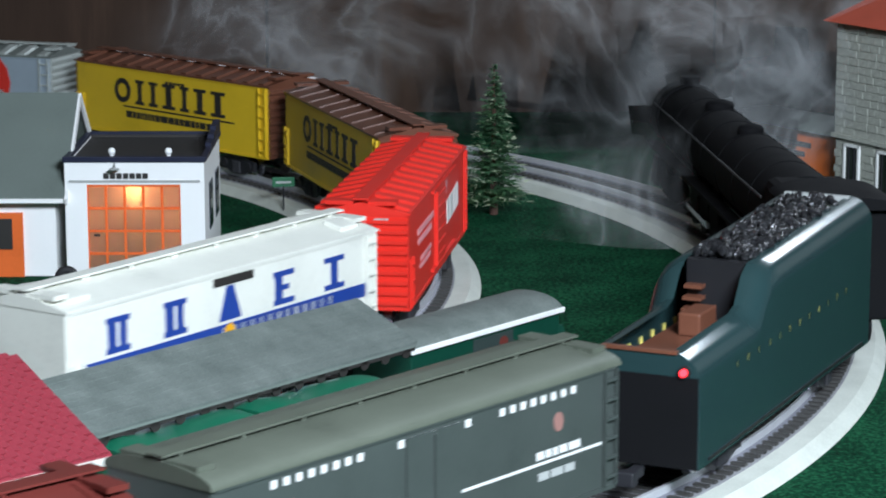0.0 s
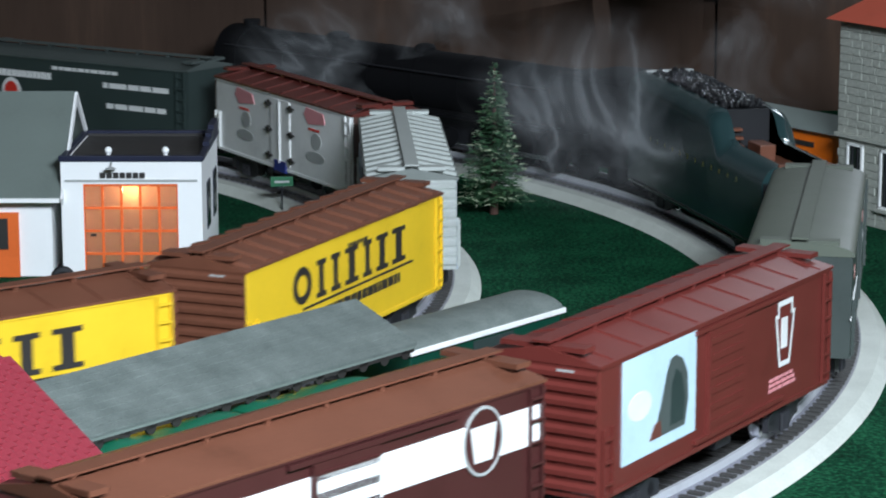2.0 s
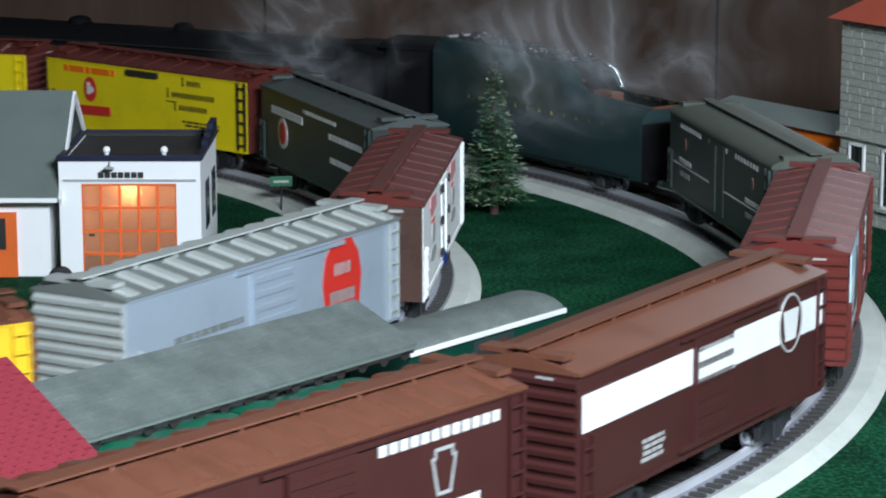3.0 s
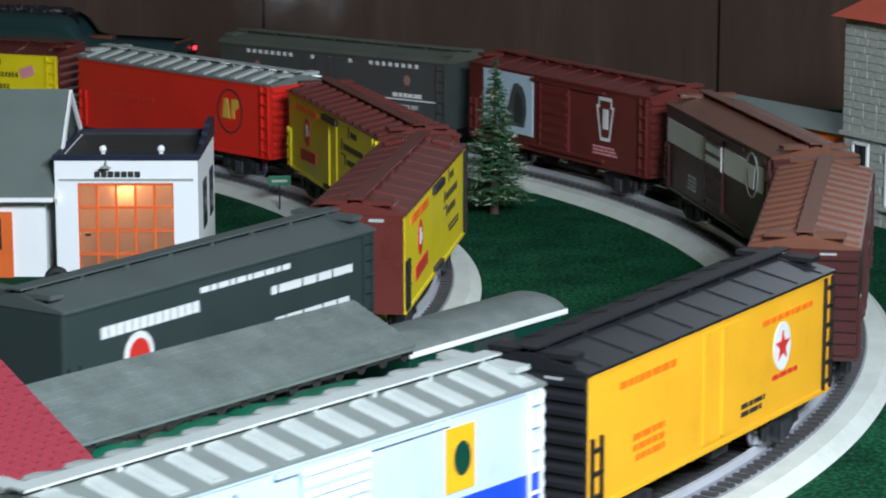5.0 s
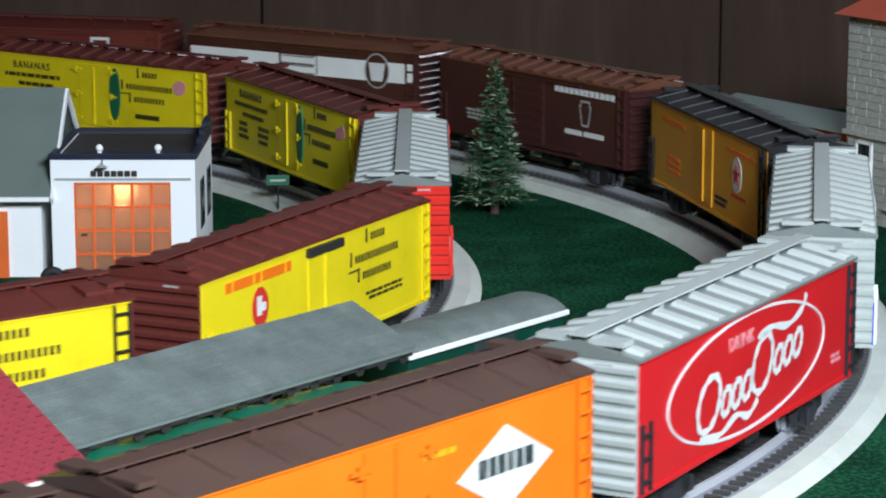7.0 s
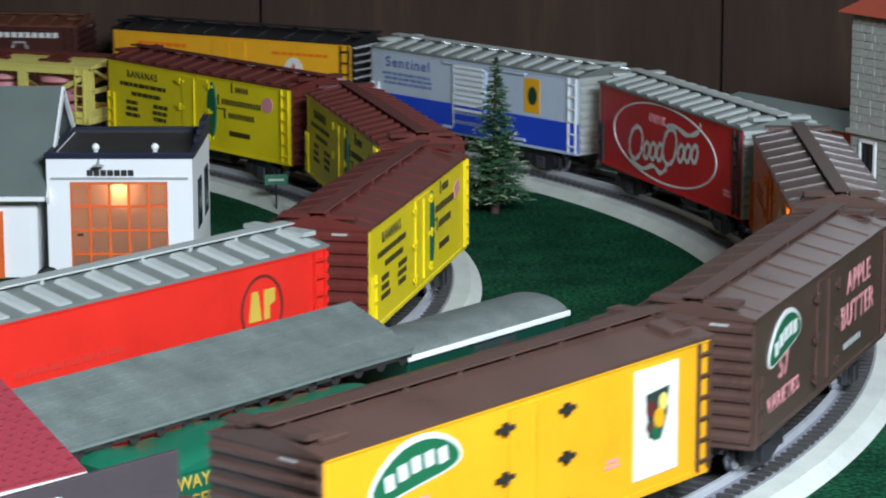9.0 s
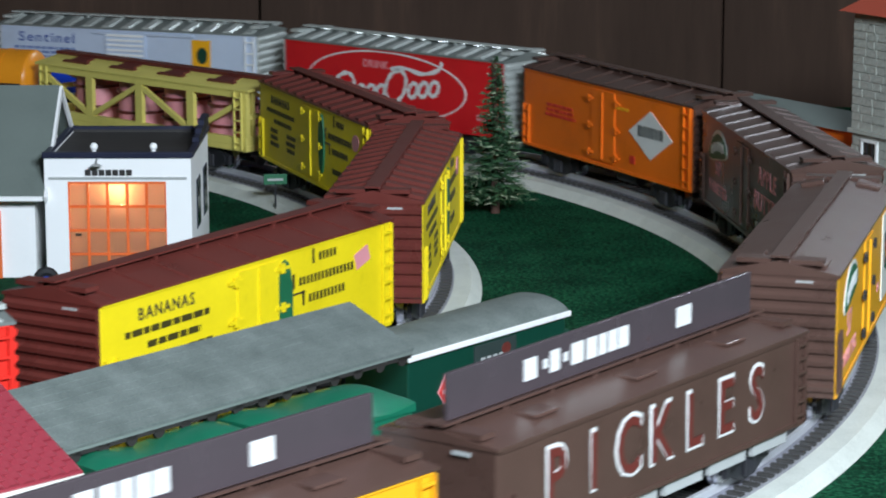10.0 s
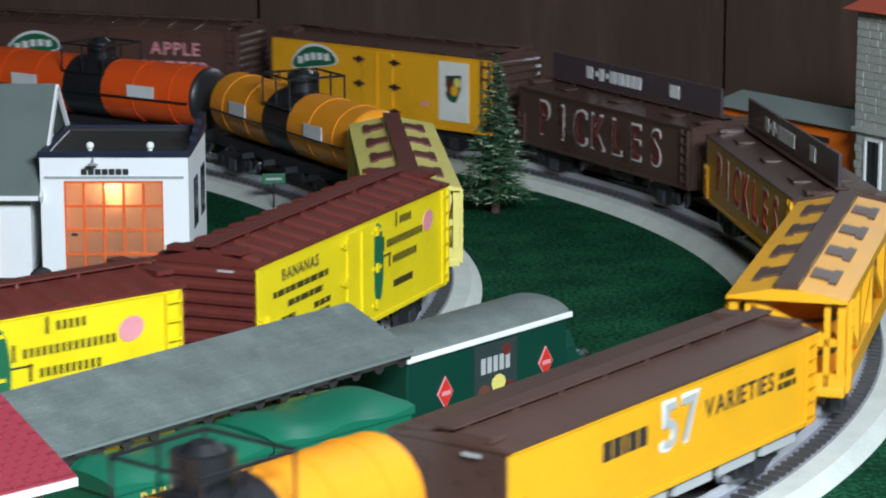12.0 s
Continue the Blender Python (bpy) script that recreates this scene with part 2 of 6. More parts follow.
def rect(w, h, thick=0.0005):
    return flat([(-w / 2, -h / 2), (w / 2, -h / 2), (w / 2, h / 2), (-w / 2, h / 2)], thick)


def oval(rx, ry, n=32, thick=0.0005):
    return flat([(rx * math.cos(i * math.tau / n), ry * math.sin(i * math.tau / n)) for i in range(n)], thick)


def ring(rx, ry, w, n=40, thick=0.0006):
    bm = B()
    rows = []
    for i in range(n):
        c, s = math.cos(i * math.tau / n), math.sin(i * math.tau / n)
        rows.append([bm.verts.new((a * c, b * s, z)) for a, b, z in ((rx, ry, 0), (rx, ry, thick), (rx - w, ry - w, thick), (rx - w, ry - w, 0))])
    for i in range(n):
        for j in range(3):
            bm.faces.new((rows[i][j], rows[(i + 1) % n][j], rows[(i + 1) % n][j + 1], rows[i][j + 1]))
    return bm


def star(r):
    return flat([((r if i % 2 == 0 else r * 0.4) * math.sin(i * math.pi / 5), (r if i % 2 == 0 else r * 0.4) * math.cos(i * math.pi / 5)) for i in range(10)], 0.0009)


def words(text, size, squeeze=1.0):
    def make():
        cu = bpy.data.curves.new("lettering", "FONT")
        cu.body, cu.size, cu.extrude, cu.align_x, cu.align_y = text, size, 0.0003, "CENTER", "CENTER"
        cu.resolution_u = 3
        cu.offset = size * 0.012
        tmp = bpy.data.objects.new("lettering", cu)
        me = bpy.data.meshes.new_from_object(tmp)
        me.transform(Matrix.Diagonal((squeeze, 1, 1, 1)))
        me.materials.clear()
        return me
    return cached((text, size, squeeze), make)


def on_sides(car, name, bm, mat, u, v, label="", turn=0.0, lift=0.0, sides=(-1, 1)):
    """A mark on both long sides: u along the car, v up from the sill, in metres."""
    if isinstance(bm, bpy.types.Mesh):
        me = bm.copy()
        me.materials.append(mat)
    else:
        me = mesh_of(name, bm, mat)
    y = car["half_width"] + lift
    base = car["sill"]
    for s in sides:
        m = pose(u, -y, base + v, 90, 0, 0) if s < 0 else pose(-u, y, base + v, 90, 0, 180)
        part(name, me, mat, car, label, m @ pose(0, 0, 0, 0, 0, turn))


def script_lines(car, u, v, w, h, rows, mat, label="lines of small lettering", seed=1):
    """Small writing that cannot be read: broken bars."""
    rng = random.Random(seed)
    bm = B()
    rh = h / rows
    for i in range(rows):
        x = -w / 2 + rng.uniform(0, w * 0.12)
        end = w / 2 - rng.uniform(0, w * 0.18)
        while x < end:
            d = min(rng.uniform(0.003, 0.009), end - x)
            y = h / 2 - (i + 0.5) * rh
            box(bm, x, x + d, y - rh * 0.3, y + rh * 0.3, -0.0001, 0.0004)
            x += d + 0.0015
    on_sides(car, "small_lettering", bm, mat, u, v, label)
    for ob in [o for o in car.children if o.name.startswith("small_lettering")][-2:]:
        ob["kind"] = "stuff"


def letter_blocks(car, u, v, widths, h, gap, mat, label, turn=0.0):
    """A word-mark as a row of plain blocks."""
    total = sum(widths) + gap * (len(widths) - 1)
    x = -total / 2
    for w in widths:
        me = cached(("block", w, h, mat.name), lambda: mesh_of("letter_block", rect(w, h), mat))
        q = Matrix.Rotation(radians(turn), 2) @ Vector((x + w / 2, 0))
        place_on_sides(car, "letter_block", me, u + q.x, v + q.y, label, turn)
        x += w + gap


def place_on_sides(car, name, me, u, v, label="", turn=0.0, lift=0.0):
    y = car["half_width"] + lift
    for s in (-1, 1):
        m = pose(u, -y, car["sill"] + v, 90, 0, 0) if s < 0 else pose(-u, y, car["sill"] + v, 90, 0, 180)
        part(name, me, None, car, label, m @ pose(0, 0, 0, 0, 0, turn))


def spelled(car, text, size, mat, u, v, label="", squeeze=1.0, lift=0.0, gap=0.14):
    """A readable word, letter by letter, on both sides."""
    glyphs = []
    for ch in text:
        def make(ch=ch):
            me = words(ch, size, squeeze).copy()
            me.materials.append(mat)
            return me
        me = cached((ch, size, squeeze, mat.name), make)
        xs = [k.co.x for k in me.vertices]
        glyphs.append((me, min(xs), max(xs)))
    g = size * gap * squeeze
    x = -(sum(b - a for _, a, b in glyphs) + g * (len(glyphs) - 1)) / 2
    for me, a, b in glyphs:
        place_on_sides(car, "letter", me, u + x - a, v, label, 0.0, lift)
        x += b - a + g


def wheelset_mesh():
    bm = B()
    for s in (-1, 1):
        cyl(bm, (0, s * 0.0145, 0), (0, s * 0.0185, 0), 0.0082, 18)
        cyl(bm, (0, s * 0.0135, 0), (0, s * 0.0145, 0), 0.0094, 18)
    cyl(bm, (0, -0.02, 0), (0, 0.02, 0), 0.0016, 8)
    return mesh_of("wheelset", bm, STEEL, True)


def truck_mesh():
    bm = B()
    for s in (-1, 1):
        y0, y1 = sorted((s * 0.0205, s * 0.0235))
        prism(bm, [(-0.025, 0.0175), (-0.019, 0.0175), (-0.008, 0.013), (0.008, 0.013), (0.019, 0.0175), (0.025, 0.0175), (0.025, 0.025), (0.012, 0.029), (-0.012, 0.029), (-0.025, 0.025)], y0, y1)
        for x in (-0.018, 0.018):
            cyl(bm, (x, y0, 0.0217), (x, y1 + s * 0.0012, 0.0217), 0.0034, 10)
        for x in (-0.004, 0, 0.004):
            cyl(bm, (x, s * 0.0242, 0.0145), (x, s * 0.0242, 0.024), 0.0016, 8)
    box(bm, -0.005, 0.005, -0.021, 0.021, 0.02, 0.028)
    return mesh_of("truck_frame", bm, DARK)


def coupler_mesh():
    bm = B()
    box(bm, 0, 0.016, -0.0025, 0.0025, 0.0205, 0.0255)
    box(bm, 0.013, 0.02, -0.0045, 0.0045, 0.019, 0.0265, 0.0008)
    return mesh_of("coupler", bm, DARK)


def running_gear(car, half=0.085, length=L, bend=6.0):
    sill = box(B(), -length / 2 + 0.006, length / 2 - 0.006, -0.009, 0.009, 0.0245, Z0 + 0.001)
    for x in (-0.06, -0.02, 0.02, 0.06):
        box(sill, x - 0.0015, x + 0.0015, -0.026, 0.026, 0.0275, Z0 + 0.001)
    cyl(sill, (-0.03, 0.012, 0.024), (0.0, 0.012, 0.024), 0.0055, 10)
    box(sill, 0.012, 0.03, -0.02, -0.01, 0.02, 0.029)
    part("underframe", sill, DARK, car, "dark steel underframe")
    for s in (-1, 1):
        tr = part("truck", cached("truck", truck_mesh), DARK, car, "black four-wheel truck", pose(s * half, 0, 0, 0, 0, s * bend))
        for x in (-0.018, 0.018):
            part("wheelset", cached("wheelset", wheelset_mesh), STEEL, tr, "", pose(x, 0, 0.0217))
        part("coupler", cached("coupler", coupler_mesh), DARK, car, "black knuckle coupler", pose(s * (length / 2 - 0.002), 0, 0, 0, 0, 0 if s > 0 else 180))


def ladder_bm(h, w=0.0085, rungs=6):
    bm = B()
    for x in (-w / 2, w / 2):
        box(bm, x - 0.0005, x + 0.0005, 0, h, 0.0004, 0.0022)
    for i in range(rungs):
        y = h * (i + 0.5) / rungs
        box(bm, -w / 2, w / 2, y - 0.0006, y + 0.0006, 0.0012, 0.0026)
    return bm


def end_bm(hw, z0, z1, rise, ribs):
    """A pressed end facing +x: one sheet with rolled horizontal ribs and a gable tip."""
    bm = B()
    prof = [(0.0, z0)]
    if ribs:
        pitch = (z1 - z0 - 0.003) / ribs
        for i in range(ribs):
            z = z0 + 0.0015 + pitch * i
            prof += [(0.0, z + pitch * 0.12), (0.0017, z + pitch * 0.34), (0.0017, z + pitch * 0.66), (0.0, z + pitch * 0.88)]
    prof.append((0.0, z1))
    left = [bm.verts.new((x, -hw, z)) for x, z in prof]
    right = [bm.verts.new((x, hw, z)) for x, z in prof]
    for i in range(len(prof) - 1):
        bm.faces.new((left[i], right[i], right[i + 1], left[i + 1]))
    tip = bm.verts.new((0.0, 0, z1 + rise))
    bm.faces.new((left[-1], right[-1], tip))
    back = [bm.verts.new((-0.003, y, z)) for y, z in ((-hw, z0), (hw, z0), (hw, z1), (0, z1 + rise), (-hw, z1))]
    bm.faces.new(back[::-1])
    bm.faces.new((left[0], back[0], back[1], right[0]))
    bm.faces.new([back[1], back[2], right[-1]] + right[-2::-1])
    bm.faces.new([left[-1], back[4], back[0]] + left[:-1])
    bm.faces.new((right[-1], back[2], back[3], tip))
    bm.faces.new((tip, back[3], back[4], left[-1]))
    return bm


def box_car(label, side, roof, end, style="ribs", rib_mat=None, walk_mat=None, group="", rise=0.0065, ladder=None, door="slide",
            z1=Z1, end_ribs=9, length=L, rib_count=13, roundroof=False):
    car = tagged(new("boxcar"), label, "toy boxcar", group)
    car["half_width"], car["sill"] = HW, Z0
    if group == INN and z1 == Z1:
        z1 = Z1_IN
    h = z1 - Z0
    body = box(B(), -length / 2 + 0.002, length / 2 - 0.002, -HW, HW, Z0, z1, 0.0006)
    part("body", body, side, car)
    for name, z, t in (("side_sill", Z0 + 0.0011, 0.0022), ("eave_strip", z1 - 0.0014, 0.002)):
        on_sides(car, name, rect(length - 0.006, t, 0.0008), side, 0, z - Z0)
    # roof
    rb = B()
    o = HW + 0.0012
    if roundroof:
        pts = [(o * math.sin(a), z1 + rise * 1.25 * math.cos(a)) for a in [radians(-90 + 15 * i) for i in range(13)]]
    else:
        pts = [(-o, z1 + 0.0002), (0, z1 + rise), (o, z1 + 0.0002)]
    pts = pts + [(o, z1 - 0.0012), (-o, z1 - 0.0012)]
    a = [rb.verts.new((-length / 2, y, z)) for y, z in pts]
    b = [rb.verts.new((length / 2, y, z)) for y, z in pts]
    rb.faces.new(a)
    rb.faces.new(b[::-1])
    for i in range(len(pts)):
        rb.faces.new((a[i], b[i], b[(i + 1) % len(pts)], a[(i + 1) % len(pts)]))
    bmesh.ops.recalc_face_normals(rb, faces=rb.faces)
    r = part("roof", rb, roof, car, "", None, roundroof)
    tilt = math.atan2(rise, o)
    count, w, name = (rib_count, length / rib_count * 0.52, "roof_rib") if style == "ribs" else (9, 0.0013, "roof_seam")
    if style in ("ribs", "seams"):
        rib = B()
        d = o * 0.41
        hgt = 0.0017 if style == "ribs" else 0.0008
        prof = [(-w / 2, -0.0004), (-w * 0.3, hgt), (w * 0.3, hgt), (w / 2, -0.0004)]
        v = [[rib.verts.new((x, y, z)) for x, z in prof] for y in (-d, d)]
        for i in range(3):
            rib.faces.new((v[0][i], v[0][i + 1], v[1][i + 1], v[1][i]))
        rib.faces.new(v[0])
        rib.faces.new(v[1][::-1])
        rib = mesh_of(name, rib, rib_mat or roof)
        for i in range(count):
            for s in (-1, 1):
                m = Matrix.Translation((-length / 2 + length * (i + 0.5) / count, s * o * 0.55, z1 + rise * 0.45)) @ Matrix.Rotation(-s * tilt, 4, "X")
                part(name, rib, None, r, "", m)
    top = z1 + rise * (1.25 if roundroof else 1)
    wk = box(B(), -length / 2 - 0.001, length / 2 + 0.001, -0.0046, 0.0046, top + 0.0016, top + 0.0026)
    for i in range(8):
        x = -length / 2 + 0.01 + (length - 0.02) * i / 7
        box(wk, x - 0.001, x + 0.001, -0.004, 0.004, top - 0.001, top + 0.0016)
    for sx in (-1, 1):
        x0, x1 = sorted((sx * (length / 2 - 0.001), sx * (length / 2 - 0.011)))
        for y0, y1 in ((0.0046, 0.022), (-0.022, -0.0046)):
            part("lateral_board", box(B(), x0, x1, y0, y1, top - 0.0018, top + 0.0006), walk_mat or roof, r)
    part("running_board", wk, walk_mat or roof, car, "raised roof walkway")
    # ends
    em = end_bm(HW - 0.0004, Z0 + 0.0005, z1 - 0.0006, rise * 0.8, end_ribs)
    me = mesh_of("end_panel", em, end)
    for s in (-1, 1):
        part("end_panel", me, end, car, "ribbed end" if end_ribs else "plain end", pose(s * (length / 2 - 0.0005), 0, 0, 0, 0, 0 if s > 0 else 180))
    if side not in (CREAM, OLIVE, SLATE):
        nb = cached("end_number", lambda: mesh_of("number_bar", box(B(), 0, 0.0006, -0.0045, 0.0045, -0.0009, 0.0009), GREYINK))
        for s in (-1, 1):
            part("number_bar", nb, None, car, "small white number bar", pose(s * (length / 2 + 0.0003), s * 0.013, z1 - 0.004, 0, 0, 0 if s > 0 else 180))
    brake = cyl(B(), (length / 2 + 0.0022, 0.011, z1 - 0.012), (length / 2 + 0.0034, 0.011, z1 - 0.012), 0.006, 14)
    part("brake_wheel", brake, end, car)
    # ladders
    lm = mesh_of("ladder", ladder_bm(h - 0.004), ladder or side)
    lm2 = mesh_of("ladder", ladder_bm(h * 0.5, 0.0085, 3), ladder or side)
    for s in (-1, 1):
        part("ladder", lm, None, car, "", pose(-s * (length / 2 - 0.008), s * HW, Z0 + 0.002, 90, 0, 0 if s < 0 else 180))
        part("ladder", lm2, None, car, "", pose(s * (length / 2 - 0.008), s * HW, Z0 + 0.002, 90, 0, 0 if s < 0 else 180))
    # doors
    if door == "slide":
        on_sides(car, "door_track", rect(0.105, 0.0022, 0.0022), side, 0.018, 0.0055)
        on_sides(car, "door_track", rect(0.105, 0.0022, 0.0022), side, 0.018, h - 0.004)
        on_sides(car, "door", rect(0.042, h - 0.011, 0.0016), side, 0.0, h / 2, "sliding door")
        rib = mesh_of("door_rib", rect(0.038, 0.0032, 0.0008), side)
        for i in range(6):
            place_on_sides(car, "door_rib", rib, 0.0, 0.007 + (h - 0.014) * (i + 0.5) / 6, "", 0.0, 0.0016)
        on_sides(car, "door_post", rect(0.0016, h - 0.012, 0.0026), side, -0.0198, h / 2)
    elif door == "hinged":
        for u in (-0.0092, 0.0092):
            on_sides(car, "door", rect(0.0178, h - 0.009, 0.001), side, u, h / 2, "hinged door leaf")
        on_sides(car, "latch_bar", rect(0.0012, h - 0.012, 0.0022), side, 0.0, h / 2)
    running_gear(car, 0.085, length, 6.0)
    return car


def hinges(car, mat, h=0.062):
    bm = box(B(), -0.006, 0.006, -0.0009, 0.0009, 0.0008, 0.002)
    box(bm, -0.0016, 0.0016, -0.0026, 0.0026, 0.0008, 0.0024)
    me = mesh_of("hinge", bm, mat)
    for u in (-0.021, 0.021):
        for y in (-0.34, 0.0, 0.34):
            place_on_sides(car, "hinge", me, u, h / 2 + y * h, "strap hinge")


def reefer_hatches(car, mat, z1=Z1, rise=0.0065):
    for sx in (-1, 1):
        for sy in (-1, 1):
            part("ice_hatch", box(B(), -0.008, 0.008, -0.007, 0.007, 0, 0.0028, 0.0006), mat, car, "", pose(sx * 0.117, sy * 0.016, z1 + rise * 0.46, -sy * 12, 0, 0))


OUT, INN = "outer train cars", "inner train cars"


def outer_cars():
    cars = []
    h = Z1 - Z0
    cars.append(tender())
    # express car
    c = box_car("dark olive grey express boxcar with arched roof", OLIVE, OLIVEROOF, OLIVE, "plain", group=OUT, roundroof=True, rise=0.0052, end_ribs=0, door="hinged", length=0.2695, z1=0.0908)
    h = 0.0598
    letter_blocks(c, -0.073, h - 0.0062, [0.0034] * 8, 0.0034, 0.004, WHITEINK, "white spaced letter block")
    letter_blocks(c, 0.001, h - 0.0062, [0.0034] * 7, 0.0034, 0.004, WHITEINK, "white spaced letter block")
    letter_blocks(c, 0.073, h - 0.0062, [0.0034] * 8, 0.0034, 0.004, WHITEINK, "white spaced letter block")
    for u in (-0.088, 0.088):
        on_sides(c, "emblem", oval(0.0034, 0.0045), FADEDRED, u, h - 0.019, "round pale red emblem")
        on_sides(c, "stripe", rect(0.122 if u < 0 else 0.102, 0.0012), WHITEINK, -0.076 if u < 0 else 0.07, 0.0237, "thin white line")
        script_lines(c, u, 0.0275, 0.034, 0.006, 1, WHITEINK, seed=4)
        script_lines(c, u, 0.0175, 0.034, 0.006, 1, GREYINK, seed=5)
    cars.append(c)
    h = Z1 - Z0
    # picture car
    c = box_car("brick red boxcar with a picture panel and keystone", BRICKRED, BRICKRED, BRICKRED, "seams", group=OUT)
    on_sides(c, "picture_panel", rect(0.076, 0.05, 0.0008), SKYINK, -0.071, 0.0365, "pale blue picture of a dark engine")
    eng = flat([(-0.012, -0.019), (0.02, -0.019), (0.0235, -0.006), (0.022, 0.007), (0.017, 0.0145), (0.01, 0.0175), (0.004, 0.0165), (0.0, 0.010), (-0.004, 0.0), (-0.008, -0.009)], 0.0011)
    on_sides(c, "picture_engine", eng, SLATEROOF, -0.065, 0.0365, "dark engine shape")
    face = flat([(0.004, -0.016), (0.018, -0.016), (0.0195, -0.004), (0.0155, 0.0075), (0.009, 0.011), (0.005, 0.004)], 0.0013)
    on_sides(c, "picture_engine", face, SLATE, -0.065, 0.0365, "dark engine front")
    on_sides(c, "picture_ground", flat([(-0.016, -0.019), (-0.004, -0.019), (-0.005, -0.011), (-0.011, -0.012)], 0.0012), BROWN, -0.066, 0.0365)
    on_sides(c, "picture_cloud", oval(0.012, 0.007, 16, 0.001), WHITEINK, -0.092, 0.037)
    on_sides(c, "keystone", keystone(0.0125, 0.0175), WHITEINK, 0.072, 0.0395, "white keystone outline")
    on_sides(c, "keystone_mark", rect(0.007, 0.016), WHITEINK, 0.072, 0.0395)
    script_lines(c, 0.072, 0.014, 0.036, 0.008, 3, PINKINK, seed=8)
    cars.append(c)
    # merchandise stripe
    c = box_car("dark tuscan brown boxcar with broad white stripe", TUSCAN, ROOFBROWN, TUSCAN, "plain", group=OUT)
    on_sides(c, "stripe", rect(0.256, 0.0175), WHITE, 0.0, 0.0445, "broad white stripe")
    on_sides(c, "door_stripe", rect(0.041, 0.0175, 0.0024), WHITE, 0.0, 0.0445)
    on_sides(c, "emblem", oval(0.0135, 0.0155, thick=0.0008), TUSCAN, 0.088, 0.045, "round emblem")
    on_sides(c, "emblem_ring", ring(0.0135, 0.0155, 0.0012, thick=0.0011), GREYINK, 0.088, 0.045)
    on_sides(c, "keystone", flat([(-0.006, -0.009), (0.006, -0.009), (0.009, 0.007), (-0.009, 0.007)], 0.0012), WHITEINK, 0.088, 0.045, "white keystone")
    script_lines(c, -0.06, 0.014, 0.024, 0.012, 4, GREYINK, seed=9)
    cars.append(c)
    # plain brown with small arch of lettering
    c = box_car("tuscan brown boxcar with white lettering", TUSCAN, ROOFBROWN, TUSCAN, "ribs", group=OUT)
    letter_blocks(c, 0.0745, 0.055, [0.0048] * 12, 0.0048, 0.0019, WHITEINK, "white road name blocks")
    on_sides(c, "emblem", keystone(0.0085, 0.0105), GREYINK, 0.0765, 0.0385, "grey keystone emblem")
    letter_blocks(c, 0.075, 0.022, [0.022, 0.026], 0.004, 0.003, WHITEINK, "white number blocks")
    script_lines(c, -0.078, 0.02, 0.03, 0.01, 3, GREYINK, seed=10)
    cars.append(c)
    # star tank-line boxcar
    c = box_car("amber yellow boxcar with black roof and red star", AMBER, BLACK, BLACK, "seams", group=OUT, ladder=BLACK, door="hinged")
    on_sides(c, "emblem", oval(0.0098, 0.0125), WHITEINK, 0.07, 0.036, "white disc")
    on_sides(c, "star", star(0.0085), REDINK, 0.07, 0.036, "red star")
    script_lines(c, 0.078, 0.0515, 0.07, 0.0045, 1, ORANGE, "faded red lettering", 11)
    script_lines(c, -0.0726, 0.052, 0.066, 0.0055, 1, ORANGE, "faded red lettering", 12)
    script_lines(c, -0.0715, 0.02, 0.036, 0.015, 3, ORANGE, "faded red lettering", 13)
    script_lines(c, 0.076, 0.021, 0.034, 0.004, 1, REDINK, "red lettering", 14)
    script_lines(c, 0.036, 0.012, 0.03, 0.008, 2, INK, "black lettering", 15)
    cars.append(c)
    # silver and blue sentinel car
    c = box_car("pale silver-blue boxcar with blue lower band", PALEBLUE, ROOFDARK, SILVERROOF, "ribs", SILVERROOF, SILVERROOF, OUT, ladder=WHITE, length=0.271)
    on_sides(c, "band", rect(0.268, 0.0235), BLUE, 0.0, 0.0137, "royal blue lower band")
    on_sides(c, "door_band", rect(0.041, 0.0235, 0.0024), BLUE, 0.0, 0.0137)
    spelled(c, "Sentinel", 0.0128, FADEDNAVY, -0.084, 0.0525, "faded dark blue word", 1.2, gap=0.17)
    script_lines(c, -0.084, 0.039, 0.076, 0.012, 3, BLUEGREY, "faded blue small lettering", 16)
    on_sides(c, "emblem", rect(0.019, 0.028), GOLD, 0.078, 0.0428, "gold emblem plate")
    on_sides(c, "emblem_disc", oval(0.0055, 0.0075, thick=0.0009), DEEPGREEN, 0.079, 0.0428)
    script_lines(c, 0.083, 0.012, 0.04, 0.01, 2, WHITEINK, seed=17)
    lou = B()
    for i in range(9):
        y = -0.018 + i * 0.0045
        box(lou, -0.019, 0.019, y - 0.001, y + 0.001, 0.0014, 0.0028)
    on_sides(c, "louvres", lou, WHITE, 0.0, 0.04, "white door louvres")
    cars.append(c)
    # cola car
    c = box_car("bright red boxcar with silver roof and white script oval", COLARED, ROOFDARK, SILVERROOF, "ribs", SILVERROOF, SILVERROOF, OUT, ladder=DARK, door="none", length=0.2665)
    on_sides(c, "oval_ring", ring(0.096, 0.0296, 0.0015, 64), WHITEINK, -0.006, 0.0325, "thin white oval")
    spelled(c, "DRINK", 0.0095, PINKINK, -0.017, 0.0495, "small pale word")
    cola_script(c)
    script_lines(c, 0.108, 0.015, 0.014, 0.006, 2, PINKINK, seed=18)
    cars.append(c)
    # orange diamond
    c = box_car("bright orange reefer with brown roof and white diamond", ORANGE, CHOC, CHOC, "seams", group=OUT, door="hinged")
    on_sides(c, "diamond", flat([(-0.032, 0), (0, -0.0185), (0.032, 0), (0, 0.0185)]), WHITEINK, 0.0715, 0.034, "white diamond")
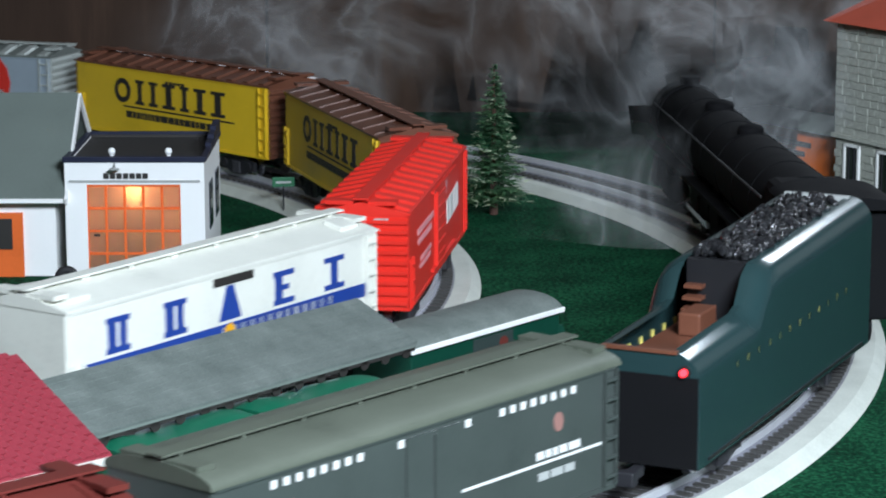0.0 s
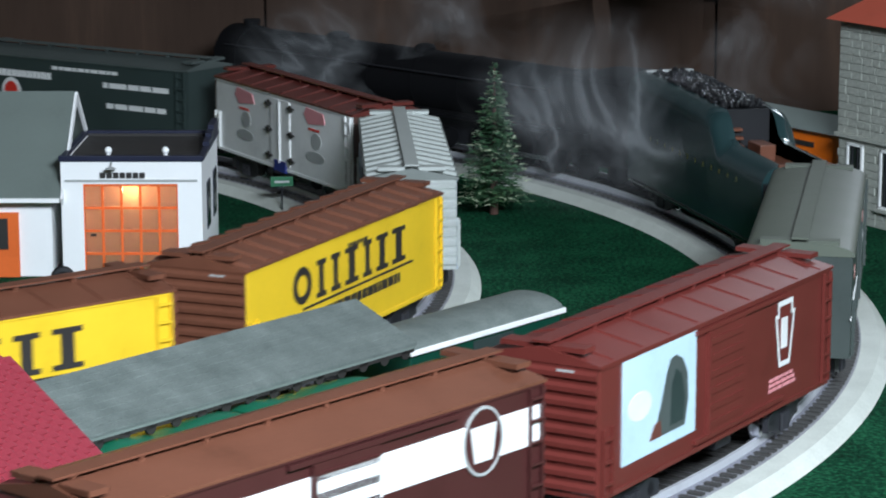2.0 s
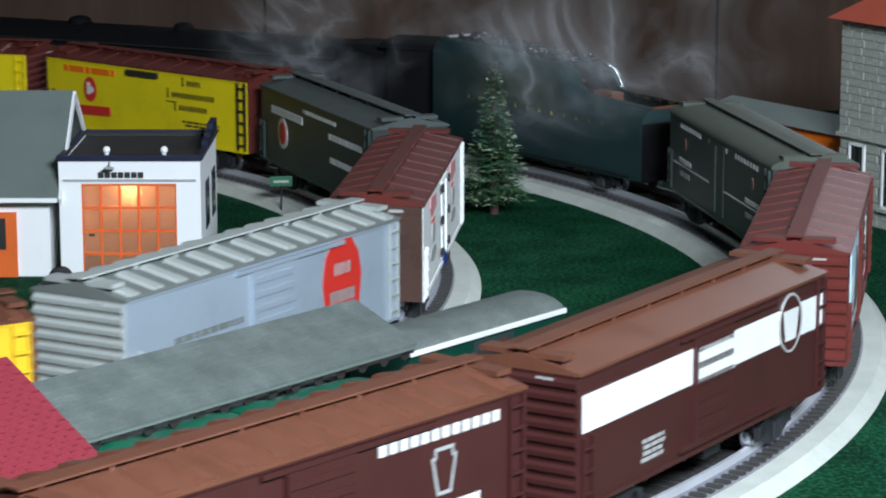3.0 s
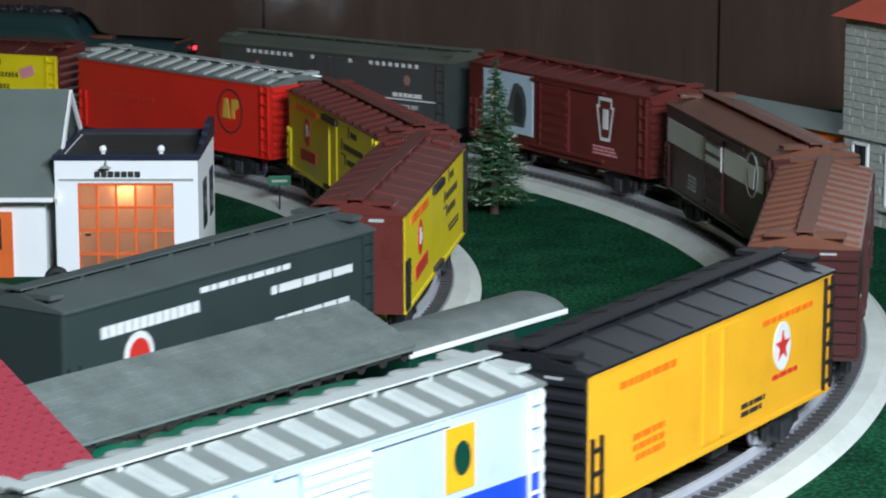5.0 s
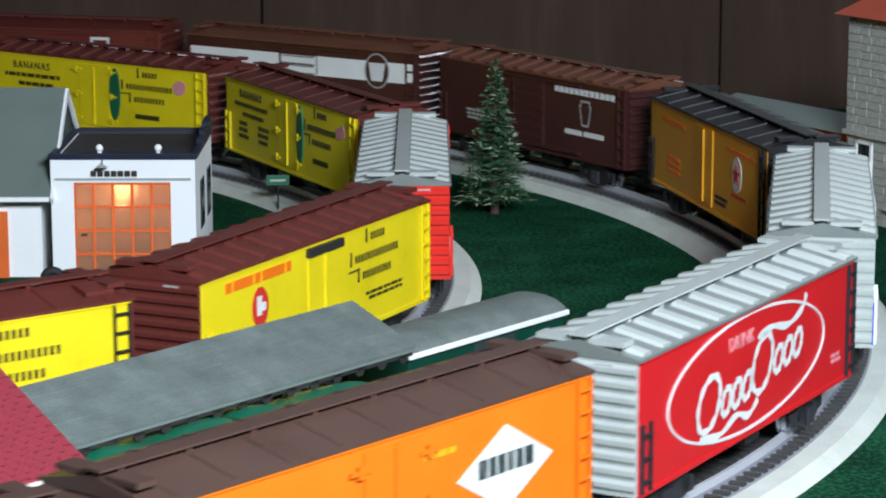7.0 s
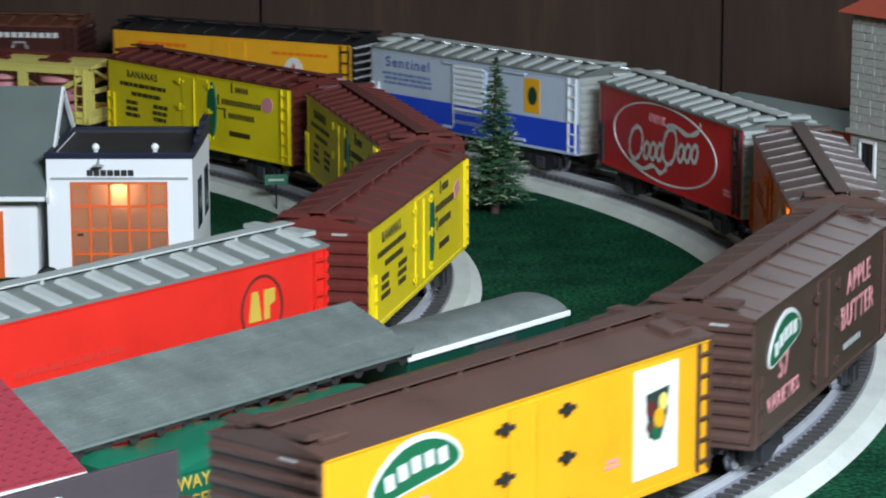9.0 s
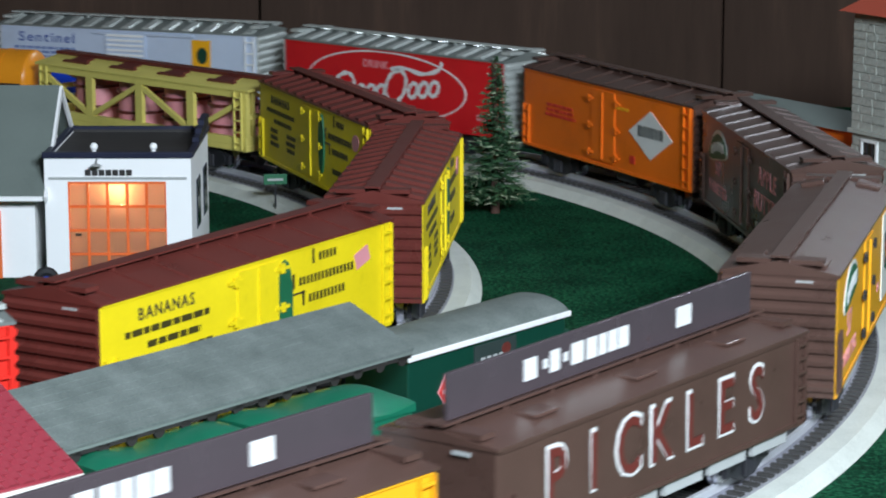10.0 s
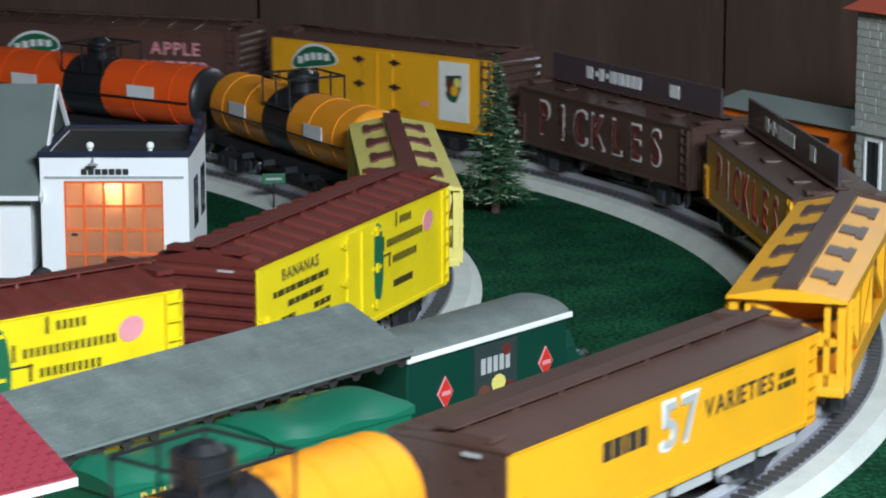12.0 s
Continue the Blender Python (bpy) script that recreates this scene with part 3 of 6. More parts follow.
    letter_blocks(c, 0.0715, 0.036, [0.006, 0.005, 0.005, 0.005, 0.005, 0.006], 0.0085, 0.001, SLATE, "dark word-mark blocks")
    script_lines(c, 0.0715, 0.0275, 0.03, 0.003, 1, INK, seed=19)
    script_lines(c, -0.07, 0.034, 0.055, 0.012, 3, REDINK, "faint red lettering", 20)
    script_lines(c, 0.03, 0.049, 0.024, 0.004, 1, GOLD, seed=21)
    on_sides(c, "placard", rect(0.007, 0.006), REDINK, 0.045, 0.012, "small red placard")
    hinges(c, ORANGE)
    cars.append(c)
    # chocolate car
    c = box_car("chocolate brown reefer with pink lettering", CHOC, CHOC, CHOC, "seams", group=OUT, door="hinged")
    pickle_badge(c, -0.078, 0.042)
    spelled(c, "57", 0.016, PINKINK, -0.078, 0.03, "pink numerals")
    spelled(c, "VARIETIES", 0.011, PINKINK, -0.078, 0.015, "pink word")
    spelled(c, "APPLE", 0.0165, PINKINK, 0.068, 0.046, "pink word")
    spelled(c, "BUTTER", 0.0175, PINKINK, 0.068, 0.0285, "pink word")
    script_lines(c, 0.055, 0.013, 0.04, 0.005, 1, GREYINK, seed=22)
    hinges(c, CHOC)
    cars.append(c)
    # golden car
    c = box_car("golden yellow reefer with brown roof and still-life poster", GOLD, CHOC, CHOC, "plain", group=OUT, door="hinged", ladder=CHOC)
    reefer_hatches(c, CHOC)
    pickle_badge(c, -0.077, 0.0455)
    spelled(c, "57", 0.018, PINKINK, -0.078, 0.028, "faded pink numerals")
    spelled(c, "VARIETIES", 0.0115, PINKINK, -0.076, 0.012, "faded pink word")
    on_sides(c, "poster", rect(0.033, 0.05, 0.0007), CREAM, 0.088, 0.033, "cream poster")
    on_sides(c, "poster_still_life", flat([(-0.0085, 0.009), (0.009, 0.0105), (0.008, -0.002), (0.003, -0.013), (-0.006, -0.011)], 0.001), SLATE, 0.088, 0.037)
    for x, y, r, mt in ((-0.005, 0.002, 0.0034, BRICKRED), (0.0015, -0.003, 0.0042, GOLD), (0.0045, 0.004, 0.0036, PALEYELLOW), (-0.001, -0.0095, 0.003, GREENINK), (-0.0055, -0.006, 0.0026, CHOC)):
        on_sides(c, "poster_fruit", oval(r, r * 1.15, 10, 0.0013), mt, 0.088 + x, 0.037 + y)
    script_lines(c, 0.088, 0.0155, 0.02, 0.006, 2, GREYINK, seed=61)
    on_sides(c, "placard", rect(0.012, 0.006), REDINK, 0.02, 0.008, "small red placard")
    script_lines(c, 0.056, 0.02, 0.012, 0.005, 2, PINKINK, seed=23)
    hinges(c, INK)
    cars.append(c)
    cars.append(pickle_car("chocolate brown pickle car with roof signboard", CHOC, PINKINK, OUT))
    cars.append(pickle_car("golden yellow pickle car with roof signboard", GOLD, REDINK, OUT))
    cars.append(vat_car("golden yellow vinegar car with open truss sides", GOLD, CHOC, GOLD, OUT))
    c = low_car("golden yellow low car with brown roof and lettering")
    cars.append(c)
    cars.append(tank_car("orange tank car with black centre and dome", TANKORANGE, TANKORANGE, OUT, None, 0.095))
    return cars


def keystone(w, h, t=0.0022):
    bm = B()
    pts = [(-0.55, -1), (0.55, -1), (1, 0.62), (0.75, 0.62), (0.75, 1), (-0.75, 1), (-0.75, 0.62), (-1, 0.62)]
    inn = [(-0.4, -0.84), (0.4, -0.84), (0.78, 0.5), (0.58, 0.5), (0.58, 0.84), (-0.58, 0.84), (-0.58, 0.5), (-0.78, 0.5)]
    a = [bm.verts.new((x * w, y * h, 0.0006)) for x, y in pts]
    b = [bm.verts.new((x * w, y * h, 0.0006)) for x, y in inn]
    for i in range(8):
        bm.faces.new((a[i], a[(i + 1) % 8], b[(i + 1) % 8], b[i]))
    return bm


def ribbon(points, width, thick=0.0007, n=40):
    """A flowing stroke through points, in the plane of a side."""
    pts = [Vector(p) for p in points]
    out = []
    for i in range(len(pts) - 1):
        p0, p1, p2, p3 = pts[max(i - 1, 0)], pts[i], pts[i + 1], pts[min(i + 2, len(pts) - 1)]
        for k in range(8):
            t = k / 8
            out.append(0.5 * ((2 * p1) + (p2 - p0) * t + (2 * p0 - 5 * p1 + 4 * p2 - p3) * t * t + (3 * p1 - p0 - 3 * p2 + p3) * t ** 3))
    out.append(pts[-1])
    bm = B()
    prev = None
    for i, p in enumerate(out):
        d = (out[min(i + 1, len(out) - 1)] - out[max(i - 1, 0)]).normalized()
        w = width * (0.55 + 0.45 * abs(math.sin(i * 0.35)))
        q = Vector((-d.y, d.x)) * w / 2
        cur = [bm.verts.new((p.x + q.x, p.y + q.y, thick)), bm.verts.new((p.x - q.x, p.y - q.y, thick))]
        if prev:
            bm.faces.new((prev[0], prev[1], cur[1], cur[0]))
        prev = cur
    return bm


def bow(cx, cy, rx, ry, a0, a1, lean=0.3, n=10):
    """Points of a leaning arc, in degrees."""
    pts = []
    for i in range(n + 1):
        q = radians(a0 + (a1 - a0) * i / n)
        y = ry * math.sin(q)
        pts.append((cx + rx * math.cos(q) + lean * y, cy + y))
    return pts


def cola_script(c):
    """White arcs and loops in place of the script word-mark."""
    strokes = [bow(-0.052, 0.0, 0.0125, 0.0125, 0, 360), bow(0.012, 0.003, 0.012, 0.0135, 0, 360)]
    strokes += [bow(x, y, 0.005, 0.0062, 0, 360) for x, y in ((-0.032, -0.004), (-0.0195, -0.0035), (-0.007, -0.003), (0.032, 0.0), (0.0445, 0.001), (0.057, 0.002))]
    strokes += [[(-0.063, -0.0145), (-0.04, -0.0185), (-0.02, -0.0145), (-0.006, -0.0185), (0.006, -0.0135)],
                [(0.006, 0.0175), (0.024, 0.0185), (0.044, 0.0145), (0.062, 0.018), (0.068, 0.025)]]
    for pts in strokes:
        on_sides(c, "script_stroke", ribbon(pts, 0.0042), WHITEINK, -0.004, 0.0295, "white script flourish", 3)


def pickle_badge(c, u, v):
    pts = []
    for i in range(24):
        a = i * math.tau / 24
        x, y = 0.027 * math.cos(a), 0.0088 * math.sin(a)
        y += 0.004 - 7.0 * x * x
        pts.append((x, y))
    on_sides(c, "badge_rim", flat([(x * 1.07, y * 1.2) for x, y in pts], 0.0005), WHITEINK, u, v, "pale rim", 8)
    on_sides(c, "badge", flat(pts, 0.0008), GREENINK, u, v, "green pickle badge", 8)
    bm = B()
    for i in range(5):
        x = (i - 2) * 0.0082
        box(bm, x - 0.0027, x + 0.0027, 0.004 - 7 * x * x - 0.0032, 0.004 - 7 * x * x + 0.0032, 0.0004, 0.0012)
    on_sides(c, "word_mark", bm, WHITEINK, u, v, "pale word-mark blocks", 8)


def slab_blocks(car, u, v, widths, h, gap, mat, label):
    """A word-mark as slab-footed blocks and rings that spell nothing."""
    total = sum(widths) + gap * (len(widths) - 1)
    x = -total / 2
    for i, w in enumerate(widths):
        if w > h * 0.9:
            bm = ring(w / 2, h / 2, w * 0.2, 20)
        else:
            bm = B()
            t = h * 0.13
            box(bm, -w / 2, w / 2, -h / 2, -h / 2 + t, -0.0001, 0.0006)
            box(bm, -w / 2, w / 2, h / 2 - t, h / 2, -0.0001, 0.0006)
            box(bm, -w * 0.22, w * 0.22, -h / 2 + t, h / 2 - t, -0.0001, 0.0006)
        on_sides(car, "word_mark", bm, mat, u + x + w / 2, v, label)
        x += w + gap


def firm_name(c, u):
    """Three short rows of thin dark strokes, each with a taller first one."""
    rows = ((0.0525, -0.014, 5), (0.0415, -0.033, 15), (0.031, -0.024, 10))
    for v, start, n in rows:
        place_on_sides(c, "initial", cached("initial", lambda: mesh_of("initial", rect(0.0016, 0.0082), OLDINK)), u + start, v + 0.001, "tall black first stroke")
        letter_blocks(c, u + start + 0.0045 + n * 0.0018, v, [0.0019] * n, 0.0044, 0.0017, OLDINK, "thin black letter block")
    on_sides(c, "underline", rect(0.013, 0.0009), INK, u - 0.029, 0.0353)


def pickle_car(label, side, ink, group):
    z1 = 0.0772
    car = box_car(label, side, CHOC, CHOC, "plain", group=group, z1=z1, rise=0.004, end_ribs=0, door="none")
    for size, mat, lift, label, sq in ((0.0405, WHITEINK, 0.0, "pale letter outline", 0.86), (0.036, BRICKRED if side is CHOC else REDINK, 0.0004, "dark red letter" if side is CHOC else "red letter", 0.8)):
        for i, ch in enumerate("PICKLES"):
            spelled(car, ch, size, mat, -0.0875 + 0.0284 * i, 0.0235, label, sq, lift)
    for x in (-0.1, -0.06, -0.02, 0.02, 0.06, 0.1):
        part("frame_plate", box(B(), x - 0.0165, x + 0.0165, -HW + 0.0015, -HW + 0.004, Z0 - 0.0065, Z0 - 0.001), GREYINK, car, "pale underframe plate")
    part("board_rail", box(B(), -0.128, 0.128, -0.003, -0.0015, z1 + 0.0048, z1 + 0.0066), STEEL, car, "shiny rail at the foot of the signboard")
    board = part("signboard", box(B(), -0.126, 0.126, -0.0012, 0.0012, z1 + 0.0062, z1 + 0.0265, 0.0004), BOARDLILAC, car, "dark lilac-brown roof signboard")
    for s in (-1, 1):
        for u, w in ((-0.066, 0.0095), (-0.0545, 0.003), (-0.047, 0.007), (-0.0385, 0.003), (-0.029, 0.0095), (-0.0175, 0.008), (-0.0085, 0.006), (0.0, 0.007), (0.009, 0.008), (0.062, 0.013)):
            m = pose(u if s < 0 else -u, s * 0.0012, z1 + 0.0165, 90, 0, 0 if s < 0 else 180)
            part("board_block", rect(w, 0.0095 if w > 0.004 else 0.004), WHITEINK, board, "white word-mark block", m)
    for x in (-0.08, 0.0, 0.08):
        for y in (-0.014, 0.014):
            part("vat_lid", box(B(), -0.009, 0.009, -0.006, 0.006, 0, 0.0016, 0.0005), CHOC, car, "", pose(x, y, z1 + 0.002))
    return car


def low_car(label):
    z1 = 0.0768
    car = box_car(label, GOLD, CHOC, CHOC, "plain", group=OUT, z1=z1, rise=0.0035, end_ribs=0, door="none")
    for x in (-0.1, -0.06, -0.02, 0.02, 0.06, 0.1):
        part("frame_plate", box(B(), x - 0.0165, x + 0.0165, -HW + 0.0015, -HW + 0.004, Z0 - 0.0065, Z0 - 0.001), GREYINK, car, "pale underframe plate")
    letter_blocks(car, -0.042, 0.0285, [0.0065, 0.0065, 0.003, 0.0065, 0.0065], 0.0085, 0.0016, INK, "dark word-mark blocks")
    spelled(car, "57", 0.033, WHITEINK, 0.004, 0.0275, "pale numerals")
    spelled(car, "57", 0.0285, GREYINK, 0.004, 0.0275, "dark numerals", lift=0.0004)
    spelled(car, "VARIETIES", 0.0125, INK, 0.058, 0.0285, "dark word")
    script_lines(car, 0.104, 0.0275, 0.02, 0.01, 2, OLDINK, seed=24)
    return car


def vat_car(label, frame_mat, trim, vat, group):
    car = tagged(new("vat_car"), label, "toy vat car", group)
    car["half_width"], car["sill"] = HW, Z0
    z1 = Z1 - 0.0135
    part("deck", box(B(), -L / 2, L / 2, -HW, HW, Z0, Z0 + 0.005, 0.0006), frame_mat, car)
    for s in (-1, 1):
        y = s * (HW - 0.0022)
        part("top_rail", box(B(), -L / 2, L / 2, y - 0.0022, y + 0.0022, z1 - 0.007, z1 - 0.001), frame_mat, car)
        part("bottom_rail", box(B(), -L / 2, L / 2, y - 0.0024, y + 0.0024, Z0 + 0.005, Z0 + 0.011), frame_mat, car)
        n = 4
        xs = [-L / 2 + 0.003 + (L - 0.006) * i / n for i in range(n + 1)]
        for i, x in enumerate(xs):
            w = 0.0036 if i in (0, n) else 0.0042
            part("side_post", box(B(), x - w, x + w, y - 0.002, y + 0.002, Z0 + 0.011, z1 - 0.007), frame_mat, car, "upright side post")
        for i in range(n):
            a, b = (xs[i], xs[i + 1]) if i % 2 == 0 else (xs[i + 1], xs[i])
            part("diagonal_brace", beam(B(), (a, y, z1 - 0.008), (b, y, Z0 + 0.0105), 0.0034, 0.0042), frame_mat, car)
    for s in (-1, 1):
        bm = B()
        x = s * (L / 2 - 0.002)
        for y in (-0.02, 0.02):
            box(bm, x - 0.0015, x + 0.0015, y - 0.0015, y + 0.0015, Z0, z1)
        box(bm, x - 0.0015, x + 0.0015, -HW, HW, Z0 + 0.026, Z0 + 0.03)
        box(bm, x - 0.0015, x + 0.0015, -HW, HW, Z0, Z0 + 0.012)
        beam(bm, (x, -0.02, Z0 + 0.03), (x, 0.02, z1 - 0.003), 0.0025, 0.0025)
        part("end_frame", bm, frame_mat, car)
    rb = B()
    o = HW + 0.001
    pts = [(-o, z1), (0, z1 + 0.006), (o, z1), (o, z1 - 0.0015), (-o, z1 - 0.0015)]
    a = [rb.verts.new((-L / 2 - 0.004, y, z)) for y, z in pts]
    b = [rb.verts.new((L / 2 + 0.004, y, z)) for y, z in pts]
    rb.faces.new(a)
    rb.faces.new(b[::-1])
    for i in range(5):
        rb.faces.new((a[i], b[i], b[(i + 1) % 5], a[(i + 1) % 5]))
    r = part("roof", rb, frame_mat, car)
    part("running_board", box(B(), -L / 2 - 0.005, L / 2 + 0.005, -0.0058, 0.0058, z1 + 0.0052, z1 + 0.008), trim, car, "dark roof walkway")
    tilt = math.atan2(0.006, o)
    for i in range(4):
        for s in (-1, 1):
            x = (i - 1.5) * 0.062
            bm = flat([(-0.0105, -0.0065), (0.0105, -0.0065), (0.0105, 0.0035), (0.016, 0.0035), (0.016, 0.0078), (-0.016, 0.0078), (-0.016, 0.0035), (-0.0105, 0.0035)], 0.0016)
            part("roof_hatch", bm, trim, r, "dark roof hatch", pose(x, s * 0.0135, z1 + 0.0031, -math.degrees(tilt), 0, 0 if s > 0 else 180))
    for i in range(4):
        v = cyl(B(), ((i - 1.5) * 0.058, 0, Z0 + 0.005), ((i - 1.5) * 0.058, 0, z1 - 0.008), 0.0215, 20, 0.019)
        vt = part("vat", v, vat if vat is not GOLD else paint("vat_orange", (0.7, 0.25, 0.02)), car, "round vat inside the frame", None, True)
        for z in (Z0 + 0.015, Z0 + 0.032):
            rr = ring(0.0222, 0.0222, 0.0014, 24, 0.0022)
            part("vat_hoop", rr, trim, vt, "", pose((i - 1.5) * 0.058, 0, z))
    lm = mesh_of("ladder", ladder_bm(z1 - Z0 - 0.004, 0.0085, 5), frame_mat)
    for s in (-1, 1):
        part("ladder", lm, None, car, "", pose(-s * (L / 2 - 0.008), s * HW, Z0 + 0.002, 90, 0, 0 if s < 0 else 180))
        part("ladder", lm, None, car, "", pose(s * (L / 2 - 0.008), s * HW, Z0 + 0.002, 90, 0, 0 if s < 0 else 180))
    running_gear(car)
    return car


def tank_car(label, c1, c2, group, endmat=None, half=0.122):
    car = tagged(new("tank_car"), label, "toy tank car", group)
    car["half_width"], car["sill"] = HW, Z0
    r, z = 0.0255, 0.0625
    for s, mat in ((-1, c1), (1, c2)):
        bm = cyl(B(), (s * 0.022, 0, z), (s * half, 0, z), r, 32)
        part("tank_shell", bm, mat, car, "", None, True)
        dome = B()
        bmesh.ops.create_uvsphere(dome, u_segments=28, v_segments=12, radius=1, matrix=Matrix.Translation((s * half, 0, z)) @ Matrix.Diagonal((0.008, r, r, 1)))
        part("tank_end", dome, endmat or mat, car, "", None, True)
        for x in (0.03 + (half - 0.03) * 0.3, 0.03 + (half - 0.03) * 0.75):
            part("tank_band", cyl(B(), (s * x - 0.0012, 0, z), (s * x + 0.0012, 0, z), r + 0.0005, 32), mat, car, "", None, True)
    part("tank_middle", cyl(B(), (-0.0225, 0, z), (0.0225, 0, z), r + 0.0003, 32), BLACK, car, "black centre section", None, True)
    d = part("dome", cyl(B(), (0, 0, z + r - 0.006), (0, 0, z + r + 0.013), 0.0125, 20), BLACK, car, "black dome", None, True)
    part("dome_lid", cyl(B(), (0, 0, z + r + 0.013), (0, 0, z + r + 0.0165), 0.0085, 16, 0.005), BLACK, d, "", None, True)
    for s in (-1, 1):
        part("platform", box(B(), -0.024, 0.024, s * 0.02 - 0.004, s * 0.02 + 0.004, z + r - 0.012, z + r - 0.0105), BLACK, car, "black dome platform")
        part("platform_rail", cyl(B(), (-0.0247, s * 0.0235, z + r + 0.012), (0.0247, s * 0.0235, z + r + 0.012), 0.0009, 6), BLACK, car, "thin black handrail")
        for x in (-0.024, 0.0, 0.024):
            part("rail_post", cyl(B(), (x, s * 0.0235, z + r - 0.012), (x, s * 0.0235, z + r + 0.012), 0.0008, 6), BLACK, car)
    for x in (-0.0247, 0.0247):
        part("platform_rail", cyl(B(), (x, -0.0235, z + r + 0.012), (x, 0.0235, z + r + 0.012), 0.0009, 6), BLACK, car)
    hr = B()
    for s in (-1, 1):
        cyl(hr, (-half, s * (r + 0.002), z - 0.002), (half, s * (r + 0.002), z - 0.002), 0.0008, 6)
    part("handrail", hr, BLACK, car)
    part("frame", box(B(), -half - 0.008, half + 0.008, -0.016, 0.016, Z0 - 0.002, Z0 + 0.006), DARK, car)
    car["half_width"] = r + 0.0002
    for u in (-half * 0.56, half * 0.56):
        on_sides(car, "placard", rect(0.03, 0.011), WHITEINK, u, z - Z0 + 0.003, "white name placard", lift=0.0)
        script_lines(car, u, z - Z0 + 0.003, 0.024, 0.006, 1, SLATE, seed=31)
    running_gear(car, half - 0.037, 2 * half + 0.018)
    return car


def tender():
    car = tagged(new("locomotive_tender"), "glossy dark green steam tender with coal load", "toy tender", OUT)
    car["half_width"], car["sill"] = 0.031, Z0 - 0.004
    ln, hw = 0.298, 0.0315
    z0, low, high = 0.0265, 0.0845, 0.1135

    def section(top, n=9, r=0.015):
        pts = [(-hw, z0), (hw, z0)]
        for i in range(n):
            a = radians(90 * i / (n - 1))
            pts.append((hw - r + r * math.cos(a), top - r + r * math.sin(a)))
        for i in range(n):
            a = radians(90 + 90 * i / (n - 1))
            pts.append((-hw + r + r * math.cos(a), top - r + r * math.sin(a)))
        return pts
    bm = B()
    stations = [(-ln / 2, low), (-0.066, low + 0.002), (-0.056, low + 0.005), (-0.046, high - 0.011), (-0.037, high - 0.006), (-0.02, high - 0.005), (ln / 2, high)]
    rings = [[bm.verts.new((x, y, z)) for y, z in section(t)] for x, t in stations]
    n = len(rings[0])
    for a, b in zip(rings, rings[1:]):
        for i in range(n):
            if i == 10:
                continue
            bm.faces.new((a[i], b[i], b[(i + 1) % n], a[(i + 1) % n]))
    bm.faces.new(rings[0])
    bm.faces.new(rings[-1][::-1])
    part("tank_shell", bm, TENDERGREEN, car, "glossy dark green sides", None, True)
    part("water_deck", box(B(), -ln / 2 + 0.004, -0.034, -hw + 0.015, hw - 0.015, low - 0.012, low - 0.009), ROOFBROWN, car, "brown sunken deck")
    part("bulkhead", box(B(), -0.036, -0.032, -hw + 0.015, hw - 0.015, low - 0.010, high - 0.006), BLACK, car)
    part("water_hatch", box(B(), -0.078, -0.052, -0.006, 0.006, low - 0.009, low + 0.003, 0.001), ROOFBROWN, car, "brown water hatch")
    for i in range(3):
        part("step", box(B(), -0.042 - 0.002 * (2 - i), -0.036, 0.006, 0.016, low - 0.004 + i * 0.006, low - 0.002 + i * 0.006), ROOFBROWN, car)
    coal = B()
    rng = random.Random(5)
    for i in range(420):
        x, y = rng.uniform(-0.03, ln / 2 - 0.012), rng.uniform(-hw + 0.014, hw - 0.014)
        z = high - 0.0065 + 0.026 * (x + 0.03) / ln * 0.3 + 0.003 * (1 - abs(y) / hw) + rng.uniform(-0.001, 0.0015)
        s = rng.uniform(0.0018, 0.0036)
        bmesh.ops.create_icosphere(coal, subdivisions=1, radius=s, matrix=pose(x, y, z, rng.uniform(0, 360), rng.uniform(0, 360), 0) @ Matrix.Diagonal((1, rng.uniform(0.6, 1.1), 0.7, 1)))
    box(coal, -0.032, ln / 2 - 0.008, -hw + 0.0145, hw - 0.0145, low, high - 0.0065)
    part("bunker_lip", box(B(), ln / 2 - 0.009, ln / 2 - 0.005, -hw + 0.012, hw - 0.012, high - 0.006, high + 0.0008), GREYINK, car, "pale front lip of the coal bunker")
    part("rear_plate", box(B(), -ln / 2 - 0.0006, -ln / 2 + 0.001, -hw + 0.0008, hw - 0.0008, z0, low - 0.012), SOOT, car, "black rear plate")
    part("coal_load", coal, COAL, car, "glinting black coal")
    part("tail_lamp", cyl(B(), (-ln / 2 - 0.003, -0.0235, 0.0752), (-ln / 2 - 0.0005, -0.0235, 0.0752), 0.0019, 14), TANKLAMP, car, "lit red marker lamp")
    part("lamp_bezel", cyl(B(), (-ln / 2 - 0.0016, -0.0235, 0.0752), (-ln / 2, -0.0235, 0.0752), 0.0032, 14), BLACK, car)
    part("rear_trim", box(B(), -ln / 2 - 0.001, -ln / 2 + 0.002, -hw + 0.012, hw - 0.012, low - 0.001, low + 0.0008), ROOFBROWN, car, "brown rear top edge")
    car["sill"] = 0.027
    letter_blocks(car, 0.003, 0.0405, [0.0026] * 12, 0.0036, 0.0148, PALEYELLOW, "small gold letter blocks")
    on_sides(car, "edge_rail", rect(0.27, 0.0016, 0.0012), BLACK, 0.0, 0.002)
    running_gear(car, 0.09, ln)
    return car


